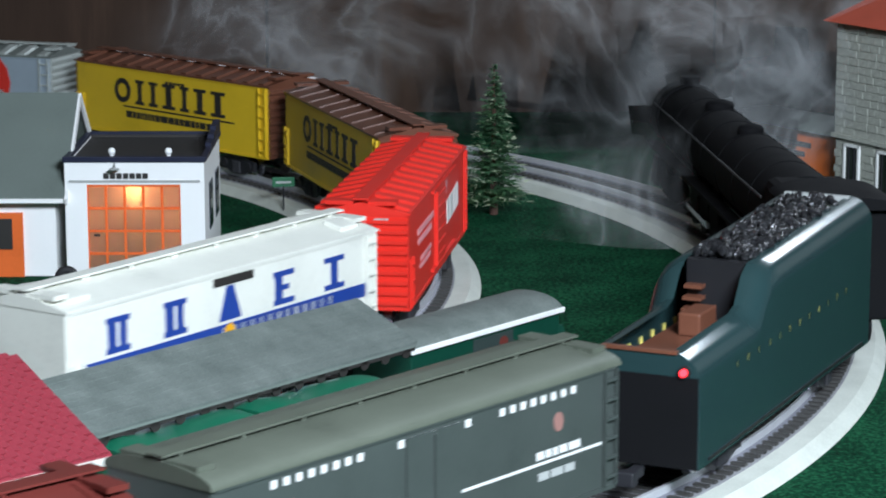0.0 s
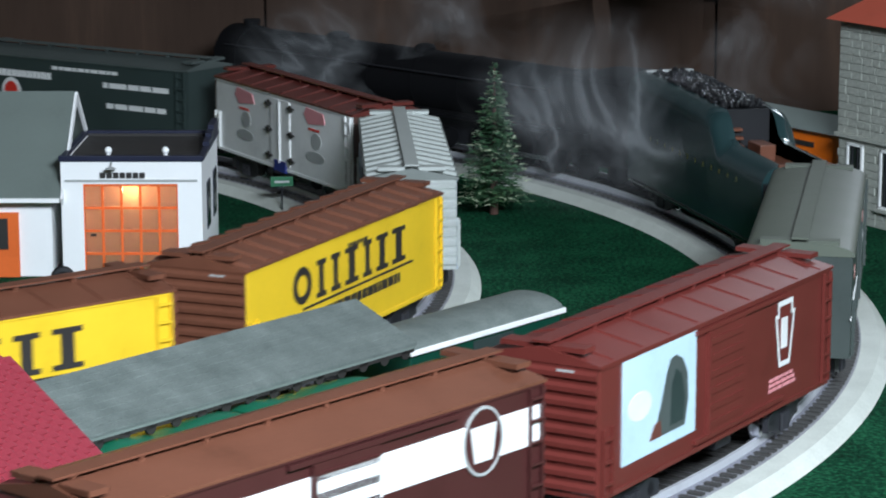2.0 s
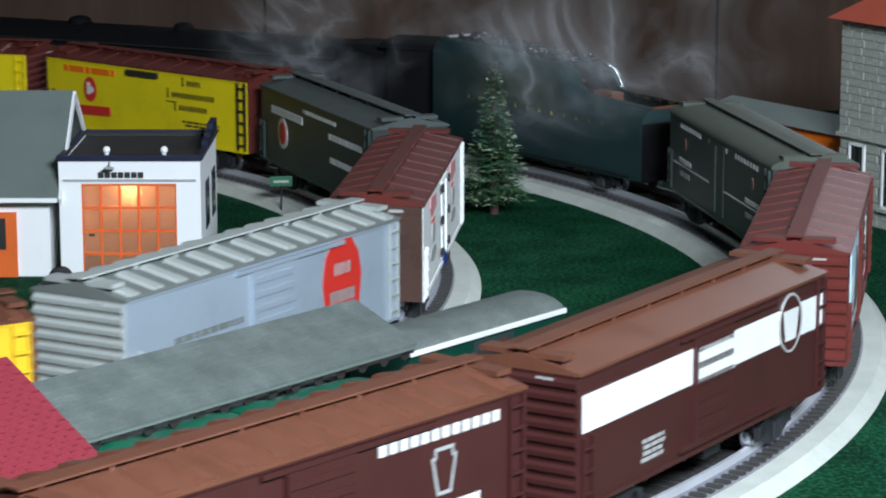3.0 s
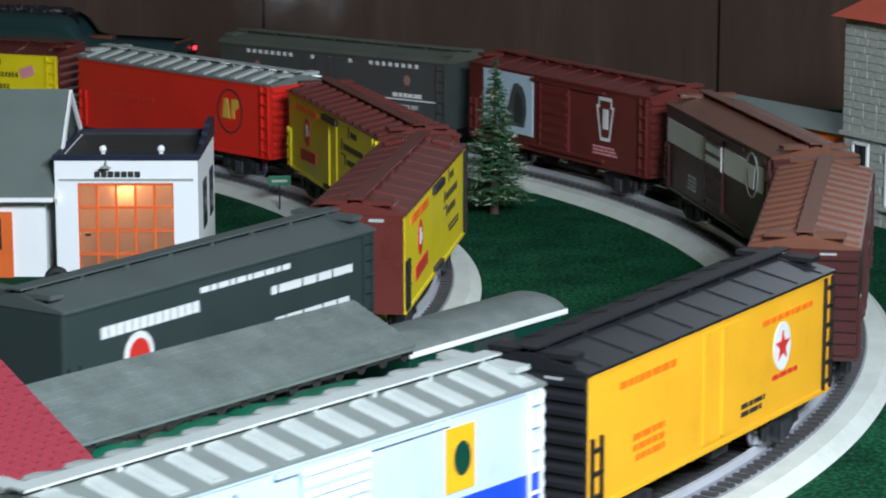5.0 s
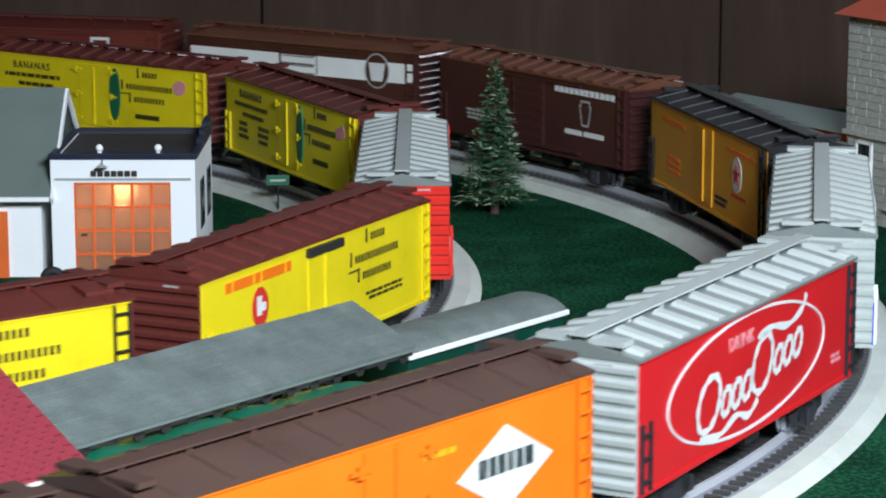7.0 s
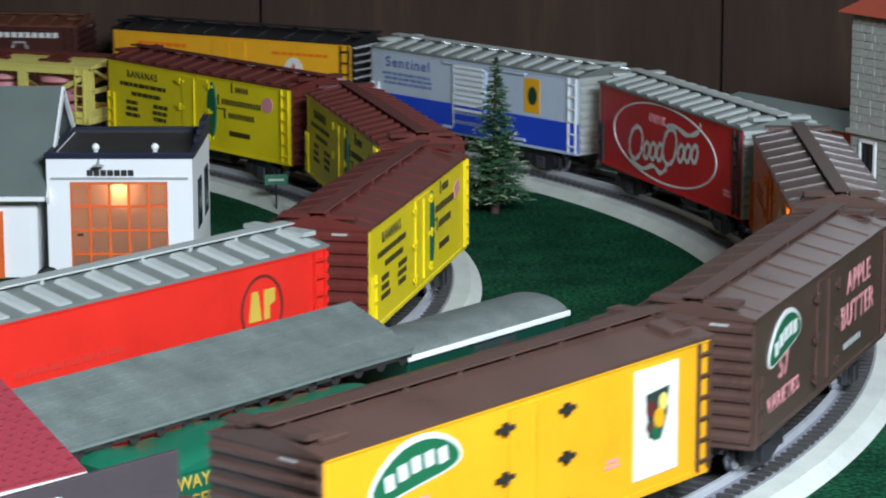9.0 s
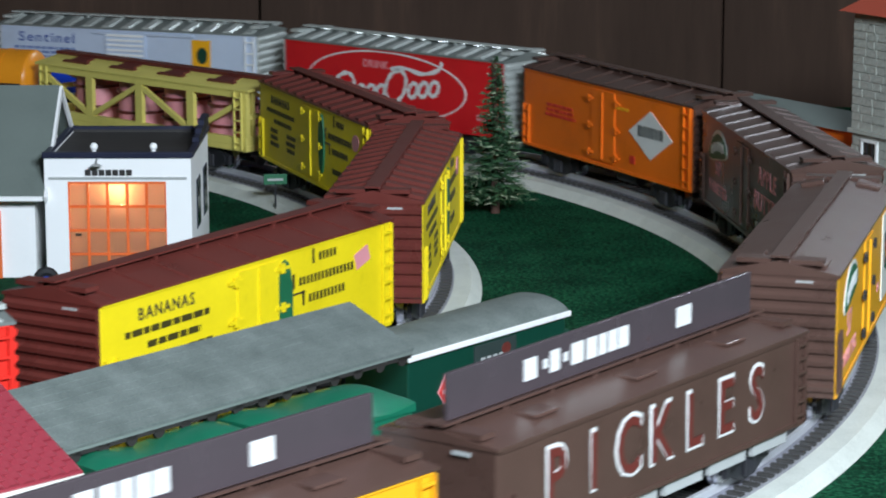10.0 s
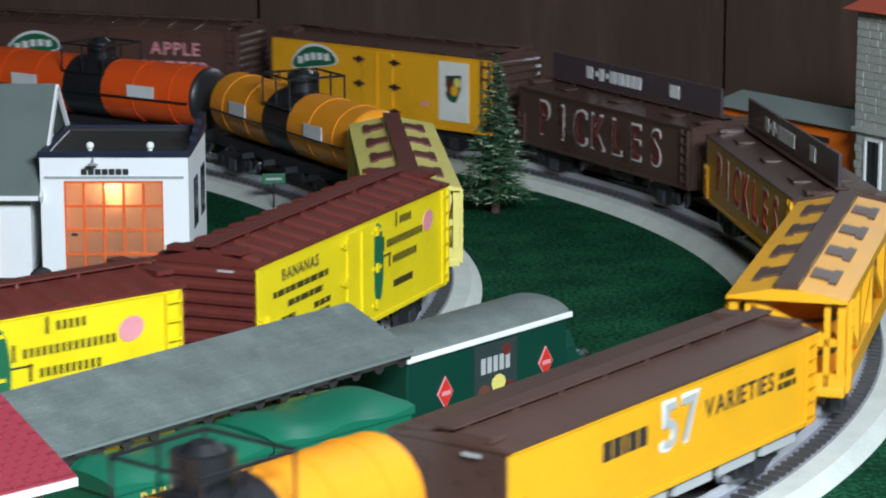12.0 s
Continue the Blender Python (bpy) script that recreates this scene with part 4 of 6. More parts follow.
def locomotive():
    car = tagged(new("steam_locomotive"), "long black steam locomotive with round boiler and cab", "toy locomotive", OUT)
    z, n = 0.074, 0.40
    part("boiler", cyl(B(), (-0.06, 0, z), (n - 0.01, 0, z), 0.027, 32), SOOT, car, "", None, True)
    part("smokebox", cyl(B(), (n - 0.03, 0, z), (n + 0.002, 0, z), 0.0285, 32), SOOT, car, "graphite smokebox", None, True)
    part("smokebox_door", cyl(B(), (n + 0.002, 0, z), (n + 0.007, 0, z), 0.022, 24, 0.016), SOOT, car, "", None, True)
    part("smoke_stack", cyl(B(), (n - 0.022, 0, z + 0.024), (n - 0.022, 0, z + 0.034), 0.007, 18, 0.0085), SOOT, car, "", None, True)
    for x in (0.0, 0.06, 0.12, 0.18, 0.24, 0.3):
        part("boiler_band", cyl(B(), (x - 0.001, 0, z), (x + 0.001, 0, z), 0.0275, 32), SOOT, car, "", None, True)
    for x, r in ((0.25, 0.011), (0.13, 0.0095)):
        bm = cyl(B(), (x, 0, z + 0.02), (x, 0, z + 0.029), r, 18)
        bmesh.ops.create_uvsphere(bm, u_segments=18, v_segments=8, radius=r, matrix=Matrix.Translation((x, 0, z + 0.029)) @ Matrix.Diagonal((1, 1, 0.4, 1)))
        part("dome", bm, SOOT, car, "", None, True)
    part("firebox", box(B(), -0.11, -0.05, -0.027, 0.027, 0.035, z + 0.026, 0.006), SOOT, car)
    cab = part("cab", box(B(), -0.165, -0.105, -0.031, 0.031, 0.03, 0.1, 0.002), SOOT, car)
    arc = [(0.034 * math.sin(q), 0.099 + 0.008 * math.cos(q)) for q in [radians(-90 + 18 * i) for i in range(11)]]
    bm = B()
    v = [[bm.verts.new((x, y, zz)) for y, zz in arc] for x in (-0.172, -0.1)]
    for i in range(10):
        bm.faces.new((v[0][i], v[1][i], v[1][i + 1], v[0][i + 1]))
    bm.faces.new(v[0])
    bm.faces.new(v[1])
    part("cab_roof", bm, SOOT, cab, "", None, True)
    for s in (-1, 1):
        for x in (-0.148, -0.124):
            part("cab_window", box(B(), x - 0.009, x + 0.009, s * 0.0312 - 0.0006, s * 0.0312 + 0.0006, 0.074, 0.09), SOOT, cab)
        part("running_board", box(B(), -0.1, n - 0.01, s * 0.028 - 0.005, s * 0.028 + 0.005, 0.052, 0.0545), SOOT, car)
        part("handrail", cyl(B(), (-0.05, s * 0.0285, z + 0.012), (n - 0.015, s * 0.0285, z + 0.012), 0.0008, 6), DARK, car)
        for g in (-0.05, 0.16):
            part("cylinder", cyl(B(), (g + 0.118, s * 0.026, 0.032), (g + 0.142, s * 0.026, 0.032), 0.009, 18), SOOT, car, "", None, True)
            part("side_rod", box(B(), g, g + 0.09, s * 0.0235 - 0.001, s * 0.0235 + 0.001, 0.025, 0.029), STEEL, car)
            for i in range(3):
                x = g + i * 0.04
                part("driving_wheel", cyl(B(), (x, s * 0.0145, 0.032), (x, s * 0.02, 0.032), 0.018, 26), SOOT, car, "", None, True)
        for x in (0.345, 0.378, -0.09, -0.125, -0.15):
            part("small_wheel", cyl(B(), (x, s * 0.0145, 0.0245), (x, s * 0.019, 0.0245), 0.0108, 18), SOOT, car, "", None, True)
    part("frame", box(B(), -0.165, n, -0.013, 0.013, 0.025, 0.046), DARK, car)
    part("pilot", prism(B(), [(n - 0.008, 0.04), (n + 0.01, 0.04), (n + 0.025, 0.016), (n - 0.008, 0.016)], -0.024, 0.024), SOOT, car)
    part("headlight", cyl(B(), (n + 0.002, 0, z + 0.018), (n + 0.012, 0, z + 0.018), 0.0062, 16), STEEL, car)
    return car


def inner_cars():
    cars = []
    h = Z1_IN - Z0
    # white cheese car
    c = box_car("cream white reefer with five blue letter blocks", CREAM, CREAM, CREAM, "plain", group=INN, end_ribs=0, door="none", length=0.271)
    reefer_hatches(c, CREAM, Z1_IN)
    for i, u in enumerate((-0.0955, -0.0495, -0.003, 0.045, 0.0925)):
        bm = B()
        box(bm, -0.0092, 0.0092, -0.0095, -0.0065, -0.0001, 0.0006)
        if i == 2:
            prism_mark = flat([(-0.0095, -0.0095), (0.0095, -0.0095), (0.0028, 0.0095), (-0.0028, 0.0095)], 0.0006)
            on_sides(c, "word_mark", prism_mark, DENIM, u, 0.0425, "blue tapered letter block")
            bm.free()
            continue
        box(bm, -0.0092, 0.0092, 0.0065, 0.0095, -0.0001, 0.0006)
        box(bm, *((-0.0078, -0.0015) if i != 4 else (-0.003, 0.003)), -0.0065, 0.0065, -0.0001, 0.0006)
        if i in (0, 1):
            box(bm, 0.0015, 0.0065, -0.0065, 0.0065, -0.0001, 0.0006)
        if i == 3:
            box(bm, -0.0015, 0.0045, -0.0015, 0.0015, -0.0001, 0.0006)
        on_sides(c, "word_mark", bm, DENIM, u, 0.0425, "blue slab letter block")
    on_sides(c, "band", rect(0.245, 0.008), DENIM, 0.0, 0.027, "blue band")
    letter_blocks(c, 0.04, 0.027, [0.005] * 13, 0.0045, 0.003, WHITEINK, "pale letter blocks")
    on_sides(c, "emblem", oval(0.004, 0.004, 16, 0.0009), GOLD, -0.004, 0.027)
    on_sides(c, "vent", rect(0.034, 0.0045, 0.001), INK, 0.0, h - 0.006, "dark vent slot")
    cars.append(c)
    # red car
    c = box_car("bright red boxcar with white script mark", RED, RED, RED, "ribs", group=INN)
    letter_blocks(c, 0.066, 0.033, [0.012, 0.015, 0.0045, 0.0075, 0.0075], 0.016, 0.0022, WHITEINK, "white word-mark block", 4)
    on_sides(c, "emblem", flat([(-0.006, 0.005), (0.006, 0.005), (0.0, -0.005)]), PINKINK, 0.034, 0.05)
    script_lines(c, -0.06, 0.039, 0.075, 0.013, 2, PINKINK, seed=41)
    script_lines(c, -0.06, 0.021, 0.05, 0.009, 2, PINKINK, seed=42)
    cars.append(c)
    for i in range(2):
        c = box_car("warm yellow reefer with brown roof and black word blocks", YOLK, ROOFBROWN, ROOFBROWN, "ribs" if i else "seams", group=INN, ladder=YOLK, door="none")
        slab_blocks(c, 0.0, 0.04, [0.0225, 0.0115, 0.0115, 0.017, 0.0115, 0.0155, 0.018], 0.0215, 0.0072, INK, "large black word-mark block")
        on_sides(c, "underline", rect(0.15, 0.0013), INK, 0.012, 0.0262)
        script_lines(c, 0.008, 0.0195, 0.15, 0.0095, 1, INK, "black lettering", 43 + i)
        script_lines(c, 0.01, 0.052, 0.03, 0.004, 1, INK, "black lettering", 45)
        cars.append(c)
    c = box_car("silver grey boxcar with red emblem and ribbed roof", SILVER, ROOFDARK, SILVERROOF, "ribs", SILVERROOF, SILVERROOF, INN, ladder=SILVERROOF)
    em = flat([(x * 1.22, y * 1.12) for x, y in ((-0.0135, -0.022), (0.0135, -0.022), (0.0165, 0.0), (0.014, 0.012), (0.008, 0.02), (0, 0.0225), (-0.008, 0.02), (-0.014, 0.012), (-0.0165, 0.0))])
    on_sides(c, "emblem", em, REDINK, 0.07, 0.036, "red arched emblem")
    letter_blocks(c, 0.07, 0.042, [0.004, 0.004, 0.003, 0.004], 0.007, 0.0006, WHITEINK, "white word-mark blocks")
    letter_blocks(c, 0.07, 0.026, [0.026], 0.007, 0.001, WHITEINK, "white word-mark block")
    script_lines(c, -0.06, 0.028, 0.075, 0.012, 2, ROOFDARK, "grey lettering", 46)
    cars.append(c)
    c = box_car("white reefer with brown roof and red marks", WHITE, MAROON, CHOC, "seams", group=INN, ladder=WHITE, door="hinged", end_ribs=0)
    hinges(c, INK)
    for u in (-0.072, 0.062):
        on_sides(c, "emblem", flat([(-0.018, 0.001), (-0.01, -0.006), (0.02, -0.003), (0.017, 0.005), (-0.014, 0.007)]), PINKINK, u, 0.05, "faded red mark")
        on_sides(c, "figure_patch", oval(0.009, 0.0065, 14), GREYINK, u + 0.004, 0.032)
        on_sides(c, "figure_patch", oval(0.017, 0.0045, 14), GREYINK, u + 0.002, 0.019)
        script_lines(c, u, 0.0405, 0.022, 0.003, 1, REDINK, seed=47)
    on_sides(c, "placard", rect(0.022, 0.009, 0.0016), NAVY, 0.0, 0.003, "dark step")
    cars.append(c)
    c = box_car("dark slate green boxcar with white lettering", SLATE, SLATEROOF, SLATE, "plain", group=INN, end_ribs=0, door="none")
    letter_blocks(c, -0.065, 0.045, [0.005] * 13, 0.006, 0.001, WHITEINK, "white word-mark blocks")
    on_sides(c, "emblem", oval(0.0115, 0.0125), WHITEINK, -0.075, 0.0285, "round red and white emblem")
    on_sides(c, "emblem_disc", oval(0.008, 0.009, thick=0.0009), REDINK, -0.075, 0.0285)
    script_lines(c, 0.012, 0.053, 0.085, 0.005, 1, WHITEINK, seed=48)
    letter_blocks(c, 0.073, 0.042, [0.005, 0.02, 0.012, 0.012, 0.018], 0.0045, 0.002, WHITEINK, "white lettering")
    letter_blocks(c, 0.073, 0.024, [0.008, 0.014, 0.016, 0.012, 0.01], 0.0045, 0.002, WHITEINK, "white lettering")
    cars.append(c)
    for i in range(2):
        c = box_car("lemon yellow reefer with maroon roof and red lettering", YELLOW, MAROON, MAROON, "seams" if i == 0 else "ribs", group=INN, ladder=BLACK if i == 0 else YELLOW, end_ribs=0 if i == 0 else 9, door="none" if i == 0 else "hinged")
        if i == 0:
            reefer_hatches(c, MAROON, Z1_IN)
        letter_blocks(c, -0.072, 0.0525, [0.006, 0.02, 0.006, 0.024, 0.005], 0.0055, 0.002, ORANGE, "red-orange road name blocks")
        on_sides(c, "emblem", oval(0.0085, 0.011), REDINK, -0.071, 0.036, "red round emblem")
        on_sides(c, "emblem_disc", rect(0.0045, 0.0105, 0.0009), WHITEINK, -0.0725, 0.037)
        on_sides(c, "emblem_disc", rect(0.004, 0.0045, 0.0009), WHITEINK, -0.068, 0.036)
        on_sides(c, "banner", flat([(-0.024, -0.0055), (0.022, -0.0035), (0.022, 0.0045), (-0.024, 0.003)], 0.0009), REDINK, -0.066, 0.018, "red banner")
        firm_name(c, 0.065)
        script_lines(c, 0.075, 0.018, 0.05, 0.006, 2, OLDINK, "faded black lettering", 49)
        on_sides(c, "stripe", rect(0.04, 0.0045, 0.0026), INK, 0.0, h - 0.0055, "black vent strip")
        on_sides(c, "stripe", rect(0.03, 0.003, 0.0026), INK, 0.0, 0.004, "black step strip")
        cars.append(c)
    c = box_car("bright red boxcar with silver ribbed roof and round emblem", RED, ROOFDARK, RED, "ribs", SILVERROOF, SILVERROOF, INN, door="none")
    on_sides(c, "emblem_ring", ring(0.0165, 0.0185, 0.0015), MAROON, 0.079, 0.035, "dark red ring")
    on_sides(c, "emblem_block", flat([(-0.0048, -0.008), (0.0048, -0.008), (0.0022, 0.008), (-0.0022, 0.008)]), GOLDINK, 0.0735, 0.037, "gold tapered emblem shape")
    on_sides(c, "emblem_block", flat([(-0.0042, -0.008), (0.0, -0.008), (0.0, -0.001), (0.0042, 0.001), (0.0042, 0.008), (-0.0042, 0.008)]), GOLDINK, 0.0848, 0.037, "gold stepped emblem shape")
    script_lines(c, -0.06, 0.033, 0.08, 0.006, 1, REDINK, "dark red lettering", 50)
    cars.append(c)
    for i in range(3):
        c = box_car("lemon yellow banana reefer with maroon roof", YELLOW, MAROON, MAROON, "ribs" if i else "seams", group=INN, ladder=YELLOW, door="hinged", end_ribs=8)
        hinges(c, YELLOW)
        spelled(c, "BANANAS", 0.0088, INK, -0.078, 0.05, "black word")
        script_lines(c, -0.075, 0.0415, 0.078, 0.0055, 1, OLDINK, "faded black lettering", 51)
        script_lines(c, -0.075, 0.034, 0.05, 0.0055, 1, OLDINK, "faded black lettering", 52)
        script_lines(c, -0.093, 0.021, 0.022, 0.016, 3, OLDINK, "faded black lettering", 53)
        script_lines(c, -0.052, 0.021, 0.024, 0.016, 3, OLDINK, "faded black lettering", 54)
        pts = [(0.0062 * math.cos(a), 0.0225 * math.sin(a)) for a in [i * math.tau / 16 for i in range(16)]]
        on_sides(c, "banana_mark", flat(pts, 0.0014), GREENINK, 0.0245, 0.0335, "green bunch shape")
        firm_name(c, 0.066)
        on_sides(c, "number_bar", rect(0.028, 0.004), OLDINK, 0.062, 0.0165, "faded number bar")
        on_sides(c, "emblem", oval(0.0075, 0.006) if i else rect(0.014, 0.009), PINKINK, 0.1, 0.0445, "small pink emblem", 18)
        cars.append(c)
    cars.append(vat_car("pale yellow vinegar car with open truss sides", PALEYELLOW, MAROON, PINKINK, INN))
    cars.append(tank_car("orange tank car with black centre and dome", TANKORANGE, TANKORANGE, INN))
    cars.append(tank_car("red-orange tank car with black centre and ends", REDORANGE, REDORANGE, INN, BLACK))
    return cars


# phase of each train in degrees round its loop
KNOT = 0.75
PHASE_OUT = (-27.27, -12.37, 1.47, 15.14, 30.13, 46.23, 61.83, 77.89, 94.6, 110.72, 128.53, 146.2, 163.85, 184.89, 206.58, 230.05, 254.62)
PHASE_IN = (-33.78, -59.01, -84.91, -110.54, -135.74, -159.4, -179.41, -197.22, -213.97, -229.45, -245.23, -259.71, -273.34, -287.53, -301.9, -317.72, -335.18)
GAP_OUT, GAP_IN = 20.685, 26.11
# slack of each coupling in metres
SLACK_OUT = (0.048, 0.0035, 0.0017, 0.0007, 0.0018, -0.0065, -0.0022, -0.0074, -0.0049, 0.0066, -0.0005, -0.0055, -0.005, -0.0005, -0.0065, 0.022)
SLACK_IN = (-0.0048, -0.0032, -0.0004, 0.0018, 0.0044, -0.0034, 0.01, 0.0038, -0.0022, 0.0011, -0.0024, -0.0022, 0.0002, -0.0027, -0.018, -0.036)
# the outer train drags a little in the near bend
DRAG, DRAG_AT, DRAG_SPAN = -0.0185, -22.0, 13.0


def bends(ys):
    """Second derivatives of the natural cubic spline through ys."""
    n = len(ys)
    a, r = np.zeros((n, n)), np.zeros(n)
    a[0, 0] = a[-1, -1] = 1
    for i in range(1, n - 1):
        a[i, i - 1:i + 2] = 1, 4, 1
        r[i] = 6 * (ys[i + 1] - 2 * ys[i] + ys[i - 1]) / KNOT ** 2
    return np.linalg.solve(a, r)


def phase(ys, t):
    m = bends(ys)
    i = min(int(t / KNOT), len(ys) - 2)
    d, e = t - i * KNOT, (i + 1) * KNOT - t
    return float((m[i] * e ** 3 + m[i + 1] * d ** 3) / (6 * KNOT) + (ys[i] / KNOT - m[i] * KNOT / 6) * e + (ys[i + 1] / KNOT - m[i + 1] * KNOT / 6) * d)


def riding(loop, s, half=0.085):
    a, b = along(loop, s - half), along(loop, s + half)
    return pose((a[0] + b[0]) / 2, (a[1] + b[1]) / 2, 0, 0, 0, math.degrees(math.atan2(b[1] - a[1], b[0] - a[0])))


def outer_place(t, k):
    turn = phase(PHASE_OUT, t) - k * GAP_OUT
    return radians(turn) * OUTER[2] + SLACK_OUT[k] + DRAG * math.exp(-((turn - DRAG_AT) / DRAG_SPAN) ** 2)


def motions():
    times = [i * 0.25 for i in range(49)]
    for k, car in enumerate(OUTER_TRAIN):
        walk(car, [(t, riding(OUTER, outer_place(t, k), 0.058 if k == 15 else 0.085)) for t in times])
    walk(ENGINE, [(t, riding(OUTER, radians(phase(PHASE_OUT, t)) * OUTER[2] + 0.464, 0.17) @ pose(-0.09, 0, 0)) for t in times])
    for i, (ob, (x, y, z, up, drift)) in enumerate(zip(SMOKE_WISPS, VEILS)):
        walk(ob, [(t, pose(x + drift * t, y, z + (0.55 if i in (9, 10, 11, 17) else 1.5) * up * t + 0.003 * t * t, 0, 8 * math.sin(t * 0.7 + i), 12 * math.sin(t * 0.5 + i * 2))) for t in [j * 1.0 for j in range(13)]])
    for k, car in enumerate(INNER_TRAIN):
        walk(car, [(t, riding(INNER, radians(phase(PHASE_IN, t) + k * GAP_IN) * INNER[2] + SLACK_IN[k])) for t in times])

# ---- the room and the table ----
X0, X1, Y0, Y1, Y2, FLOOR = -5.0, 2.5, -1.6, 2.565, 4.6, -0.9


def slab(name, label, cat, mat, *d, bevel=0.0):
    ob = part(name, box(B(), *d, bevel), mat)
    return tagged(ob, label, cat, kind="structure")


slab("floor", "dark carpeted floor under the layout", "floor", CARPET, X0, X1, Y0, Y2, FLOOR - 0.05, FLOOR)
slab("ceiling", "plain pale ceiling", "ceiling", PLASTER, X0, X1, Y0, Y2, CEIL, CEIL + 0.05)
slab("wall_west", "plain painted wall", "wall", PLASTER, X0 - 0.1, X0, Y0, Y2, FLOOR, CEIL)
slab("wall_east", "plain painted wall", "wall", PLASTER, X1, X1 + 0.1, Y0, Y2, FLOOR, CEIL)
slab("wall_south", "plain painted wall", "wall", PLASTER, X0 - 0.1, X1 + 0.1, Y0 - 0.1, Y0, FLOOR, CEIL)
slab("wall_north", "plain painted wall", "wall", PLASTER, X0 - 0.1, X1 + 0.1, Y2, Y2 + 0.1, FLOOR, CEIL)
wall = slab("backdrop_partition", "dark brown panelled partition behind the layout", "wall", WALLWOOD, X0, X1, Y1 + 0.006, Y1 + 0.05, FLOOR, 0.24)
board = mesh_of("panel", box(B(), -0.2265, 0.2265, -0.004, 0.004, 0, 1.15, 0.0015), WALLWOOD)
for i in range(15):
    part("panel", board, None, wall, "", pose(0.275 + 0.2275 - i * 0.455 + 0.91, Y1, FLOOR))
slab("ground", "green mat of imitation grass on the layout table", "layout table", GRASS, X0 + 0.1, 1.3, 0.45, Y1 - 0.01, -0.03, 0.0)
tagged(part("table_frame", box(B(), X0 + 0.15, 1.25, 0.5, Y1 - 0.02, -0.12, -0.031), CHOC), "dark wooden table frame under the layout", "table", kind="structure")
for x in (-4.6, -2.6, -0.6, 1.1):
    for y in (0.6, 2.5):
        tagged(part("table_leg", box(B(), x - 0.04, x + 0.04, y - 0.04, y + 0.04, FLOOR, -0.121), CHOC), "square dark table leg", "table leg", "table legs", "structure")
# invented housing and rods around the added key light, never in view
fix = tagged(new("added_light_panel"), "unseen flat white light panel on two rods, added to carry the key light", "pendant light")
fix.matrix_basis = look(LAMP, (0.1, 1.3, 0))
part("light_housing", box(B(), -0.27, 0.27, -0.13, 0.13, 0.012, 0.045, 0.004), WHITE, fix)
for s in (-0.2, 0.2):
    foot = fix.matrix_basis @ Vector((s, 0, 0.044))
    top = fix.matrix_basis.inverted() @ Vector((foot.x, foot.y, CEIL + 0.01))
    part("hanging_rod", cyl(B(), (s, 0, 0.044), top, 0.004, 8), STEEL, fix)

far = tagged(new("ceiling_light"), "long flat ceiling light panel", "ceiling light")
far.matrix_basis = pose(FARLAMP[0], FARLAMP[1], CEIL)
part("light_housing", box(B(), -0.63, 0.63, -0.18, 0.18, -0.07, 0, 0.004), WHITE, far)

# ---- things beside the track ----


